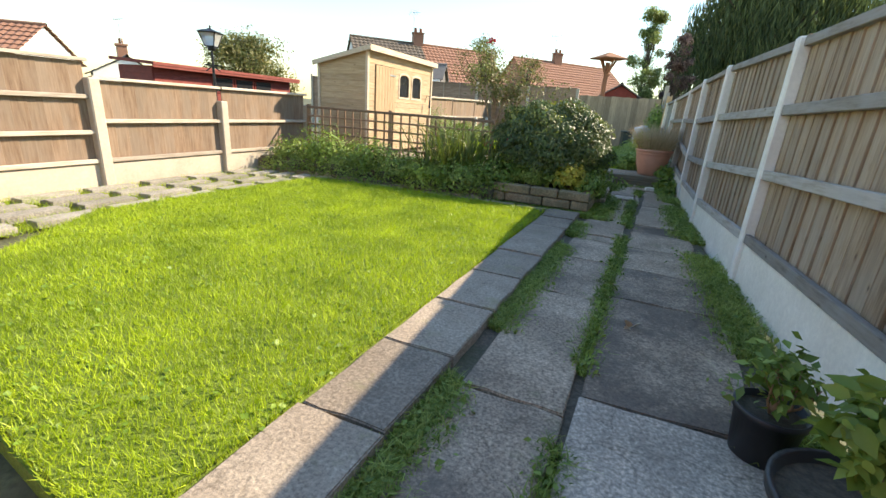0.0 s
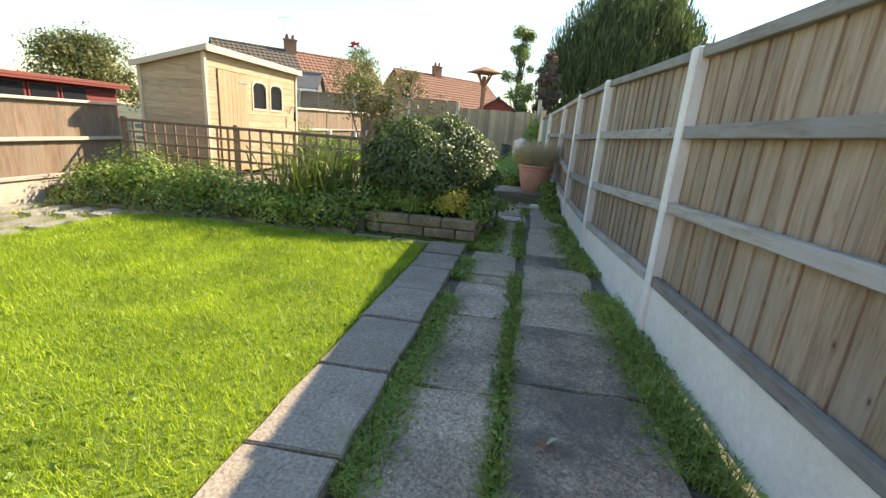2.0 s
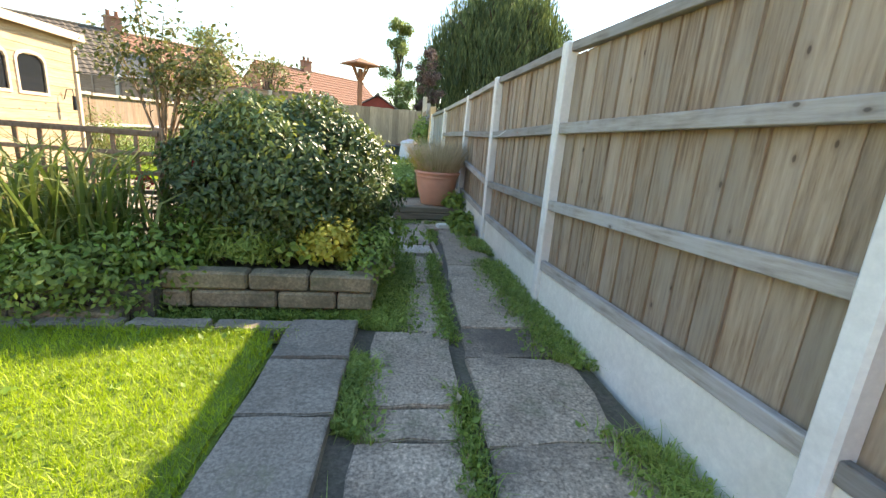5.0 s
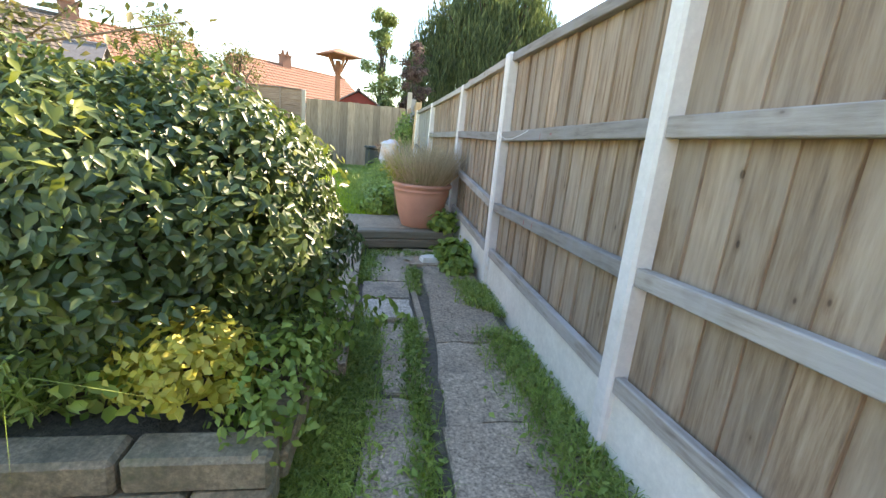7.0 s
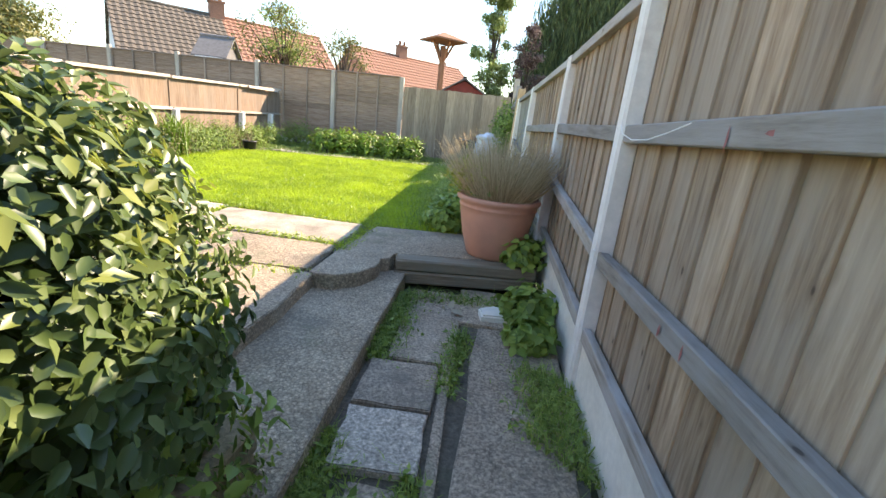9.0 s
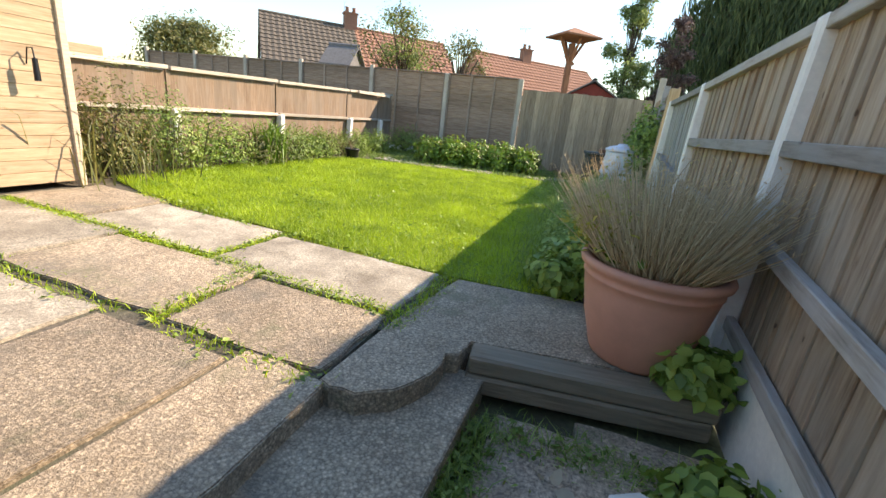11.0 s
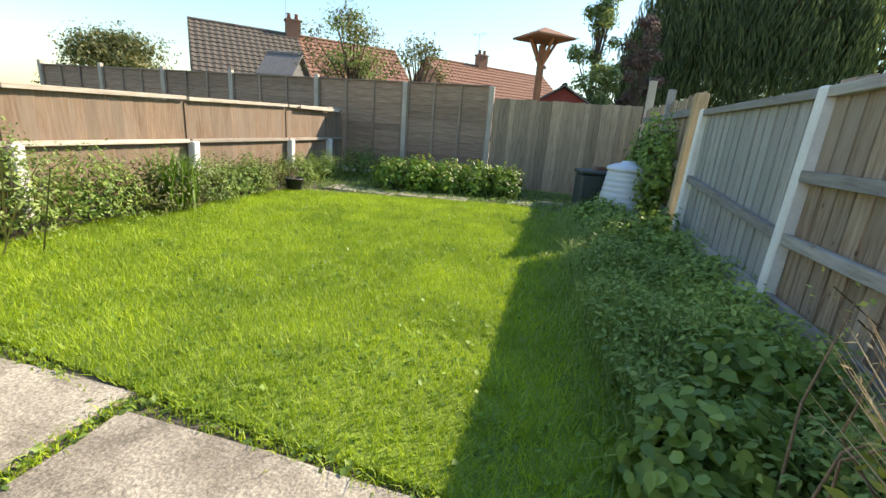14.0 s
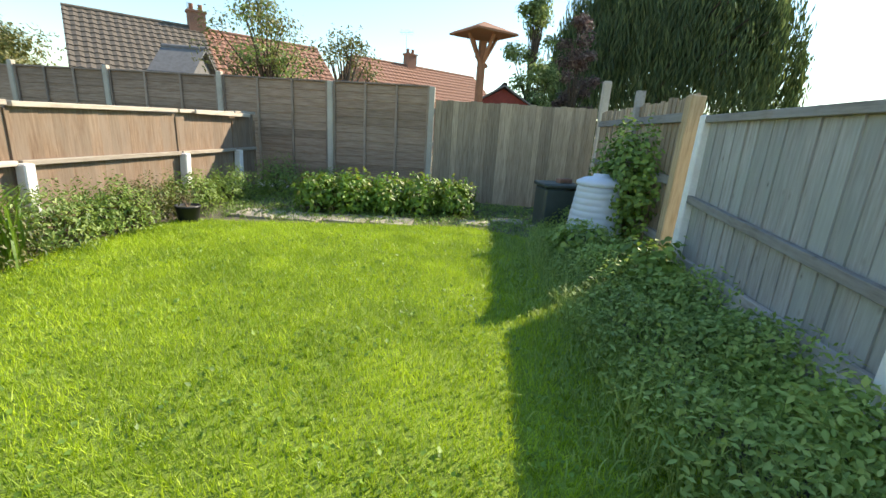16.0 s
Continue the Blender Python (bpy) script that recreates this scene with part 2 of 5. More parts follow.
M_TILE_BROWN = plain("brown_roof_tile", (0.125, 0.1, 0.075), 0.9, vary=0.3, scale=9)
M_TILE_RED = plain("red_roof_tile", (0.3, 0.145, 0.09), 0.9, vary=0.25, scale=9)
M_FELT = plain("roof_felt", (0.16, 0.15, 0.14), 0.95, vary=0.2)
M_WHITE = plain("white_plastic", (0.78, 0.78, 0.76), 0.4, vary=0.04)
M_DARK = plain("dark_interior", (0.02, 0.018, 0.015), 0.8)
M_LEAFLITTER = plain("dry_leaf", (0.4, 0.33, 0.23), 0.8, vary=0.2)
M_ROCK = stone("limestone", (0.4, 0.33, 0.2), (0.6, 0.52, 0.36), 40)

L_GRASS = leafy("grass_blade", (0.24, 0.36, 0.022), (0.36, 0.5, 0.032), (0.5, 0.62, 0.06), 0.5, 0.4, 2.2, 0.2)
L_WEED = leafy("weed_leaf", (0.11, 0.19, 0.035), (0.21, 0.32, 0.06), (0.34, 0.45, 0.1), 0.5)
L_COVER = leafy("ground_cover", (0.17, 0.27, 0.055), (0.31, 0.42, 0.1), (0.44, 0.54, 0.16), 0.55)
L_BUSH = leafy("bush_leaf", (0.05, 0.085, 0.028), (0.095, 0.15, 0.045), (0.17, 0.22, 0.085), 0.4, 0.25)
L_BUSHTIP = leafy("young_leaf", (0.13, 0.17, 0.03), (0.2, 0.24, 0.045), (0.3, 0.32, 0.08), 0.4)
L_BORDER = leafy("border_leaf", (0.12, 0.19, 0.045), (0.22, 0.32, 0.075), (0.36, 0.45, 0.13), 0.5)
L_NETTLE = leafy("bright_leaf", (0.1, 0.19, 0.02), (0.17, 0.3, 0.035), (0.26, 0.4, 0.06), 0.5)
L_YELLOW = leafy("yellow_leaf", (0.36, 0.36, 0.05), (0.55, 0.5, 0.08), (0.66, 0.6, 0.15), 0.5)
L_STRAP = leafy("strap_leaf", (0.1, 0.15, 0.03), (0.17, 0.23, 0.05), (0.28, 0.3, 0.1), 0.5)
L_WILLOW = leafy("willow_leaf", (0.05, 0.085, 0.03), (0.1, 0.15, 0.055), (0.19, 0.24, 0.09), 0.5, 0.42, 0.25)
L_TREE = leafy("tree_leaf", (0.13, 0.19, 0.06), (0.22, 0.3, 0.1), (0.36, 0.42, 0.19), 0.45, 0.55)
L_PURPLE = leafy("purple_leaf", (0.12, 0.07, 0.07), (0.22, 0.14, 0.13), (0.34, 0.25, 0.21), 0.5, 0.5)
L_APPLE = leafy("apple_leaf", (0.09, 0.1, 0.03), (0.15, 0.17, 0.05), (0.26, 0.22, 0.08), 0.5)
L_LAV = leafy("lavender_stalk", (0.5, 0.33, 0.18), (0.72, 0.51, 0.3), (0.86, 0.68, 0.45), 0.8, 0.2)

glass, gnt, gb = shader("lamp_glass", 0.15)
gb.inputs["Base Color"].default_value = (0.75, 0.77, 0.75, 1)
gb.inputs["Transmission Weight"].default_value = 0.6
pane, pnt, pb = shader("window_glass", 0.05)
pb.inputs["Base Color"].default_value = (0.02, 0.022, 0.025, 1)


# ---- mesh helpers ----
CACHE = {}


def rough_box(sx, sy, sz, mat, bev=0.004):
    key = (round(sx, 4), round(sy, 4), round(sz, 4), mat.name, bev)
    if key not in CACHE:
        bm = bmesh.new()
        bmesh.ops.create_cube(bm, size=1)
        bmesh.ops.scale(bm, vec=(sx, sy, sz), verts=bm.verts)
        if bev:
            bmesh.ops.bevel(bm, geom=bm.edges[:], offset=min(bev, min(sx, sy, sz) * 0.3), segments=1, affect="EDGES")
        me = bpy.data.meshes.new("block")
        bm.to_mesh(me)
        bm.free()
        me.materials.append(mat)
        CACHE[key] = me
    return CACHE[key]


def box(name, at, size, mat, parent=None, rot=(0, 0, 0), bev=0.004):
    """A bevelled block, at its centre."""
    ob = new(name, rough_box(*size, mat, bev))
    ob.matrix_basis = pose(*at, *rot)
    if parent:
        ob.parent = parent
    return ob


def mesh_ob(name, verts, faces, mat, parent=None, smooth=False):
    me = bpy.data.meshes.new(name)
    me.from_pydata([tuple(v) for v in verts], [], faces)
    me.materials.append(mat)
    if smooth:
        me.polygons.foreach_set("use_smooth", [True] * len(me.polygons))
    me.update()
    ob = new(name, me)
    if parent:
        ob.parent = parent
    return ob


def base(name, at=(0, 0, 0), rot=(0, 0, 0)):
    ob = new(name)
    ob.empty_display_size = 0.1
    ob.matrix_basis = pose(*at, *rot)
    return ob


def prism(name, outline, z0, z1, mat, parent=None, bev=0.012):
    """A flat stone with the given outline, its edges chamfered."""
    bm = bmesh.new()
    f = bm.faces.new([bm.verts.new((x, y, z0)) for x, y in outline])
    bmesh.ops.recalc_face_normals(bm, faces=[f])
    if f.normal.z < 0:
        f.normal_flip()
    top = bmesh.ops.extrude_face_region(bm, geom=[f])
    vs = [v for v in top["geom"] if isinstance(v, bmesh.types.BMVert)]
    bmesh.ops.translate(bm, vec=(0, 0, z1 - z0), verts=vs)
    bmesh.ops.recalc_face_normals(bm, faces=bm.faces)
    if bev:
        es = [e for e in bm.edges if all(abs(v.co.z - z1) < 1e-5 for v in e.verts)]
        bmesh.ops.bevel(bm, geom=es, offset=bev, segments=2, affect="EDGES")
    me = bpy.data.meshes.new(name)
    bm.to_mesh(me)
    bm.free()
    me.materials.append(mat)
    ob = new(name, me)
    if parent:
        ob.parent = parent
    return ob


def slab(name, x0, y0, x1, y1, z1, mat, parent, skew=0.0, jit=0.016, thick=0.05, seed=0):
    """A worn rectangular slab between two corners, leaning along y by skew."""
    r = random.Random(seed)
    pts = []
    for (ax, ay), (bx, by) in (((x0, y0), (x1, y0)), ((x1, y0), (x1, y1)), ((x1, y1), (x0, y1)), ((x0, y1), (x0, y0))):
        for k in range(4):
            u = k / 4
            x, y = ax + (bx - ax) * u, ay + (by - ay) * u
            pts.append((x + skew * y + r.uniform(-jit, jit), y + r.uniform(-jit, jit)))
    dz = r.uniform(-0.006, 0.006)
    return prism(name, pts, z1 - thick, z1 + dz, mat, parent, 0.006)


def revolve(name, profile, mat, parent=None, n=40, at=(0, 0, 0)):
    """A turned shape from (radius, height) pairs."""
    verts, faces = [], []
    for r, z in profile:
        for i in range(n):
            a = 2 * math.pi * i / n
            verts.append((at[0] + r * math.cos(a), at[1] + r * math.sin(a), at[2] + z))
    for j in range(len(profile) - 1):
        for i in range(n):
            k = (i + 1) % n
            faces.append((j * n + i, j * n + k, (j + 1) * n + k, (j + 1) * n + i))
    return mesh_ob(name, verts, faces, mat, parent, True)


def tube(path, radii, n=6):
    """Vertices and faces of a bent, tapering limb."""
    verts, faces = [], []
    for i, p in enumerate(path):
        p = Vector(p)
        d = (Vector(path[min(i + 1, len(path) - 1)]) - Vector(path[max(i - 1, 0)])).normalized()
        u = d.orthogonal().normalized()
        v = d.cross(u)
        for k in range(n):
            a = 2 * math.pi * k / n
            verts.append(p + (u * math.cos(a) + v * math.sin(a)) * radii[i])
    for i in range(len(path) - 1):
        for k in range(n):
            q = (k + 1) % n
            faces.append((i * n + k, i * n + q, (i + 1) * n + q, (i + 1) * n + k))
    return verts, faces


def limbs(name, paths, mat, parent):
    verts, faces = [], []
    for path, radii in paths:
        v, f = tube(path, radii)
        o = len(verts)
        verts += v
        faces += [tuple(o + i for i in q) for q in f]
    return mesh_ob(name, verts, faces, mat, parent, True)


def unit(v):
    return v / np.maximum(np.linalg.norm(v, axis=1, keepdims=True), 1e-6)


def fast_mesh(name, verts, tris, mat, parent):
    me = bpy.data.meshes.new(name)
    me.vertices.add(len(verts))
    me.vertices.foreach_set("co", verts.astype(np.float32).ravel())
    me.loops.add(tris.size)
    me.loops.foreach_set("vertex_index", tris.astype(np.int32).ravel())
    me.polygons.add(len(tris))
    me.polygons.foreach_set("loop_start", np.arange(0, tris.size, 3, dtype=np.int32))
    me.materials.append(mat)
    me.update(calc_edges=True)
    ob = new(name, me)
    if parent:
        ob.parent = parent
    return tagged(ob, kind="stuff")


def leaves(name, P, N, size, mat, parent, wide=0.5, droop=0.3, seed=1):
    """Folded leaves at the points P, facing N on the whole."""
    g = np.random.default_rng(seed)
    n = len(P)
    N = unit(N + g.normal(0, 0.45, (n, 3)))
    A = unit(np.cross(N, g.normal(0, 1, (n, 3))))
    A[:, 2] -= droop
    A = unit(A)
    S = unit(np.cross(A, N))
    L = (size * g.uniform(0.6, 1.3, n))[:, None]
    W = L * wide * 0.5
    fold = N * L * 0.09
    if 0.055 < size < 0.1:
        rib = [P, P + A * L * 0.33 - fold, P + A * L * 0.7 - fold * 1.2, P + A * L - N * L * 0.16]
        side = [P + A * L * u + S * W * w * e + fold * 0.5 for e in (1, -1) for u, w in ((0.2, 0.85), (0.55, 0.95))]
        V = np.stack(rib + side, 1).reshape(-1, 3)
        T = np.array([[0, 1, 4], [4, 1, 2], [4, 2, 5], [5, 2, 3], [1, 0, 6], [1, 6, 2], [2, 6, 7], [2, 7, 3]])
        ob = fast_mesh(name, V, (np.arange(n)[:, None, None] * 8 + T[None]).reshape(-1, 3), mat, parent)
        ob.data.polygons.foreach_set("use_smooth", [True] * (8 * n))
        return ob
    b, t = P, P + A * L - N * L * 0.12
    m = P + A * L * 0.5 - fold
    l, r = P + A * L * 0.42 + S * W + fold * 0.4, P + A * L * 0.42 - S * W + fold * 0.4
    V = np.stack([b, l, t, r, m], 1).reshape(-1, 3)
    T = np.array([[0, 4, 1], [4, 2, 1], [0, 3, 4], [4, 3, 2]])
    F = (np.arange(n)[:, None, None] * 5 + T[None]).reshape(-1, 3)
    return fast_mesh(name, V, F, mat, parent)


def blades(name, P, height, width, mat, parent, lean=0.4, seed=1, bent=False):
    """Upright grass blades or straps; bent ones arch over."""
    g = np.random.default_rng(seed)
    n = len(P)
    h = (height * g.uniform(0.45, 1.25, n))[:, None]
    a = g.uniform(0, 2 * np.pi, n)
    side = np.stack([np.cos(a), np.sin(a), 0 * a], 1) * width * g.uniform(0.6, 1.2, n)[:, None]
    out = g.normal(0, lean, (n, 3))
    out[:, 2] = 0
    up = np.array([[0, 0, 1.0]])
    if not bent:
        tip = P + (up + out) * h
        V = np.stack([P - side, P + side, tip], 1).reshape(-1, 3)
        F = np.arange(n * 3).reshape(-1, 3)
    else:
        m = P + (up * 0.62 + out * 0.35) * h
        tip = P + (up * 0.8 + out * 1.2) * h
        V = np.stack([P - side, P + side, m - side * 0.8, m + side * 0.8, tip], 1).reshape(-1, 3)
        T = np.array([[0, 1, 3], [0, 3, 2], [2, 3, 4]])
        F = (np.arange(n)[:, None, None] * 5 + T[None]).reshape(-1, 3)
    return fast_mesh(name, V, F, mat, parent)


def blob_points(n, centre, radii, seed, low=-0.3, shell=0.35, lumps=0.16):
    """Points in the outer shell of a lumpy dome, with their outward normals."""
    g = np.random.default_rng(seed)
    d = unit(g.normal(0, 1, (n * 2, 3)))
    d = d[d[:, 2] > low][:n]
    k = 1 + lumps * (np.sin(d[:, 0] * 7 + seed) * np.cos(d[:, 1] * 6 - seed) + 0.6 * np.sin(d[:, 2] * 11 + d[:, 0] * 9))
    k *= 1 - shell * g.random(len(d)) ** 2
    return np.array(centre) + d * np.array(radii) * k[:, None], d


def inside(P, poly):
    x, y = P[:, 0], P[:, 1]
    hit = np.zeros(len(P), bool)
    for (x0, y0), (x1, y1) in zip(poly, poly[1:] + poly[:1]):
        c = (y0 > y) != (y1 > y)
        hit ^= c & (x < (x1 - x0) * (y - y0) / ((y1 - y0) or 1e-9) + x0)
    return hit


def scatter(n, poly, z, seed):
    g = np.random.default_rng(seed)
    a = np.array(poly)
    lo, hi = a.min(0), a.max(0)
    P = lo + g.random((n * 3, 2)) * (hi - lo)
    P = P[inside(P, poly)][:n]
    return np.column_stack([P, np.full(len(P), z)])


# ---- ground ----
U = 0.18        # level of the upper garden
GROUND = [(-400, -400), (400, -400), (400, 900), (-400, 900)]
ground = mesh_ob("ground", [(x, y, -0.06) for x, y in GROUND], [(0, 1, 2, 3)], M_LAND)
tagged(ground, "flat rough earth and grass under the gardens", "ground", kind="structure")

LOWER = [(-1.13, 0.95), (-0.99, 3.1), (-0.85, 5.62), (-0.95, 5.8), (-2.7, 5.82), (-4.25, 5.72), (-4.4, 4.2), (-4.45, 2.9), (-3.6, 1.6), (-2.0, 1.08)]
lawn1 = prism("lawn_lower", LOWER, -0.06, 0.04, M_TURF, None, 0.02)
tagged(lawn1, "bright green mown lawn beside the path", "lawn", kind="structure")
UPPER = [(-0.62, 10.38), (-2.2, 10.5), (-3.95, 10.66), (-4.75, 10.9), (-4.9, 12.5), (-4.7, 15.4), (-3.5, 15.7), (-1.2, 16.3), (-0.3, 15.9), (0.0, 13.5), (0.15, 10.44)]
lawn2 = prism("lawn_upper", UPPER, -0.06, U, M_TURF, None, 0.02)
tagged(lawn2, "bright green mown lawn of the upper garden", "lawn", kind="structure")
BANK = [(-6.2, 7.05), (-0.74, 7.05), (-0.74, 9.5), (-0.3, 9.62), (0.86, 9.8), (0.86, 15.2), (0.95, 18.6), (-6.2, 18.6)]
bank = prism("ground_upper", BANK, -0.06, U - 0.018, M_SOIL, None, 0.0)
tagged(bank, "dark soil of the raised upper garden", "soil", kind="structure")


# ---- boundary fences ----
def board_mesh(w, h, mat):
    """A feather-edged board, thick at one edge, face towards -x."""
    key = ("feather", round(w, 4), round(h, 4), mat.name)
    if key not in CACHE:
        v = []
        for z in (-h / 2, h / 2):
            v += [(-0.018, -w / 2, z), (-0.007, w / 2, z), (0.004, w / 2, z), (0.004, -w / 2, z)]
        bm = bmesh.new()
        b = [bm.verts.new(p) for p in v]
        for q in ((0, 1, 5, 4), (1, 2, 6, 5), (2, 3, 7, 6), (3, 0, 4, 7), (4, 5, 6, 7), (3, 2, 1, 0)):
            bm.faces.new([b[i] for i in q])
        bmesh.ops.recalc_face_normals(bm, faces=bm.faces)
        bmesh.ops.bevel(bm, geom=bm.edges[:], offset=0.002, segments=1, affect="EDGES")
        me = bpy.data.meshes.new("board")
        bm.to_mesh(me)
        bm.free()
        me.materials.append(mat)
        CACHE[key] = me
    return CACHE[key]


def boards_y(x, y0, y1, z0, z1, mat, parent, w=0.155, face=-1, seed=0, sag=0.0, lap=1.06):
    """A row of upright boards from y0 to y1, thick edges showing on the side of face."""
    r = random.Random(seed)
    n = max(1, round((y1 - y0) / w))
    step = (y1 - y0) / n
    for i in range(n):
        o = new("board", board_mesh(step * lap, z1 - z0, mat))
        o.matrix_basis = pose(x + r.uniform(-0.003, 0.003), y0 + (i + 0.5) * step, (z0 + z1) / 2 + r.uniform(-sag, sag), 0, r.uniform(-0.3, 0.3), 0 if face < 0 else 180)
        o.parent = parent


def boards_x(y, x0, x1, z0, z1, mat, parent, w=0.11, seed=0, ragged=0.0):
    r = random.Random(seed)
    n = max(1, round((x1 - x0) / w))
    step = (x1 - x0) / n
    for i in range(n):
        o = new("board", board_mesh(step * 1.06, z1 - z0, mat))
        o.matrix_basis = pose(x0 + (i + 0.5) * step, y + r.uniform(-0.004, 0.004), (z0 + z1) / 2 + r.uniform(-ragged, ragged), 0, 0, 90)
        o.parent = parent


def conc_post(x, y, h, parent, z0=-0.05, w=0.088, lean=0.0, mat=M_CONC):
    box("post", (x, y, z0 + (h - z0) / 2), (w, w, h - z0), mat, parent, (0, lean, 0), 0.012)


FX = 0.9
# along the line: y, the face of the posts (x), height of the gravel boards, of the middle and upper rails and of the capping
LINE_R = [(0.3, 0.94, 0.39, 0.96, 1.36, 1.7), (2.3, 0.9, 0.38, 0.93, 1.335, 1.72), (4.37, 0.853, 0.33, 0.85, 1.3, 1.74), (6.45, 0.81, 0.265, 0.74, 1.265, 1.78), (8.42, 0.85, 0.26, 0.675, 1.225, 1.8), (10.15, 0.85, 0.36, 0.84, 1.24, 1.75), (12.32, 0.805, 0.42, 0.84, 1.22, 1.69), (14.53, 0.8, 0.42, 1.0, 1.25, 1.68)]
fr = tagged(base("fence_right", (FX, 7.5, 0)), "weathered brown board fence between concrete posts on white gravel boards", "fence", kind="structure")
fr_inv = Matrix.Translation((-FX, -7.5, 0))


def held(parent, inv):
    """Keeps the children of a base where they were laid out in the world."""
    for o in parent.children:
        o.matrix_parent_inverse = inv


for p in LINE_R:
    conc_post(p[1] + 0.045, p[0], p[5] + 0.035, fr, lean=-0.3 if p[0] < 10 else 1.0)


def run_along(name, p, q, k, off, thick, tall, mat, parent, drop=0.0, bev=0.004):
    """A board between two posts, its height taken from column k of the line."""
    za, zb = p[k] + drop, q[k] + drop
    dy, dx, dz = q[0] - p[0], q[1] - p[1], zb - za
    return box(name, ((p[1] + q[1]) / 2 + off, (p[0] + q[0]) / 2, (za + zb) / 2), (thick, dy - 0.066, tall), mat, parent, (math.degrees(math.atan2(dz, dy)), 0, -math.degrees(math.atan2(dx, dy))), bev)


for i, (p, q) in enumerate(zip(LINE_R, LINE_R[1:])):
    pale = p[0] > 12
    zg = (p[2] + q[2]) / 2
    zt = (p[5] + q[5]) / 2
    run_along("gravel_board", p, q, 2, 0.06, 0.045, 0.38, M_GRAVEL, fr, -0.19, 0.008)
    # added dark sheet behind the boards, so the gaps read as shaded lines
    run_along("backing_board", p, q, 2, 0.1, 0.008, zt - zg, M_GAP_SHADE, fr, (zt - zg) / 2, 0.0)
    y0, y1 = p[0] + 0.034, q[0] - 0.034
    n = round((y1 - y0) / 0.142)
    rb = random.Random(70 + i)
    turn = math.degrees(math.atan2(q[1] - p[1], q[0] - p[0]))
    for k in range(n):
        u = (k + 0.5) / n
        o = new("board", board_mesh((y1 - y0) / n * 1.03, round(zt - zg, 2) + 0.02, M_BOARD_PALE if pale else M_BOARD))
        o.matrix_basis = pose(p[1] + (q[1] - p[1]) * u + 0.086 + rb.uniform(-0.003, 0.003), y0 + (y1 - y0) * u, p[2] + (q[2] - p[2]) * u + (zt - zg) / 2 + rb.uniform(-0.005, 0.005), rb.uniform(-0.25, 0.25), rb.uniform(-0.3, 0.3), rb.uniform(-1.5, 1.5) - turn)
        o.parent = fr
    run_along("rail", p, q, 2, 0.042, 0.04, 0.07, M_RAIL, fr, 0.037)
    run_along("rail", p, q, 3, 0.04, 0.048, 0.068, M_RAIL, fr)
    if not pale:
        run_along("rail", p, q, 4, 0.04, 0.048, 0.07, M_RAIL, fr)
    run_along("capping", p, q, 5, 0.06, 0.062, 0.06, M_RAIL, fr)
for i, (y, z, w, h) in enumerate(((7.62, 0.70, 0.014, 0.04), (7.48, 0.706, 0.012, 0.045), (7.22, 0.714, 0.012, 0.04), (7.55, 1.23, 0.01, 0.06), (7.38, 1.245, 0.08, 0.014), (7.12, 1.235, 0.02, 0.06))):
    g9 = random.Random(i)
    ring = [(0.845, y + math.cos(k * 0.63) * w * g9.uniform(0.3, 0.6), z + math.sin(k * 0.63) * h * g9.uniform(0.3, 0.6)) for k in range(10)]
    mesh_ob("paint_mark", ring, [tuple(range(10))], M_PAINT, fr)
# loose wire hanging along the upper rail, tied to a post
limbs("wire", [([(0.842, 8.372, 1.262), (0.835, 8.3, 1.225), (0.83, 8.16, 1.205), (0.828, 8.0, 1.21), (0.826, 7.84, 1.235), (0.824, 7.7, 1.262)], [0.002] * 6), ([(0.842, 8.375, 0.72), (0.826, 8.3, 0.735)], [0.004, 0.003])], M_WHITE, fr)
held(fr, fr_inv)
# side fence past the wooden post, to the back corner
fs = tagged(base("fence_right_end", (0.9, 16.8, 0)), "old mixed timber fence half covered by climbing ivy", "fence", kind="structure")
box("post", (0.86, 14.86, 0.95), (0.13, 0.13, 1.9), M_OLDPOST, fs, (0, 1.2, 0), 0.01)
box("post", (0.93, 16.6, 1.05), (0.1, 0.1, 2.1), M_RAIL, fs)
boards_y(0.95, 14.95, 18.5, 0.15, 1.92, M_BOARD_BACK, fs, 0.12, -1, 40, 0.02)
for z in (0.5, 1.1, 1.72):
    box("rail", (0.915, 16.7, z), (0.04, 3.5, 0.09), M_RAIL, fs)
held(fs, Matrix.Translation((-0.9, -16.8, 0)))

LX = -5.65
fl = tagged(base("fence_left_lower", (LX, 3.5, 0)), "sunlit tan board fence with concrete posts and gravel boards", "fence", kind="structure")
LP = [-2.5, -0.35, 1.7, 3.72, 5.42, 7.3]
for i, (a, b) in enumerate(zip(LP, LP[1:])):
    mid, ln = (a + b) / 2, b - a - 0.1
    h = 1.36 if b < 4 else 1.18
    box("gravel_board", (LX, mid, 0.12), (0.05, ln, 0.3), M_GRAVEL_TAN, fl, bev=0.008)
    boards_y(LX - 0.02, a + 0.05, b - 0.05, 0.27, h, M_BOARD_WARM, fl, 0.14, 1, 60 + i)
    box("capping", (LX + 0.012, mid, h + 0.02), (0.07, ln + 0.08, 0.035), M_RAIL_WARM, fl)
    for z in ((0.28, 0.6, 0.98) if b < 4 else (0.28, 0.72)):
        box("rail", (LX + 0.028, mid, z + 0.02), (0.05, ln, 0.045), M_RAIL_WARM, fl)
for i, y in enumerate(LP):
    conc_post(LX + 0.03, y, 1.2 if i < 4 else 1.02, fl, w=0.12, mat=M_GRAVEL_TAN)
held(fl, Matrix.Translation((-LX, -3.5, 0)))

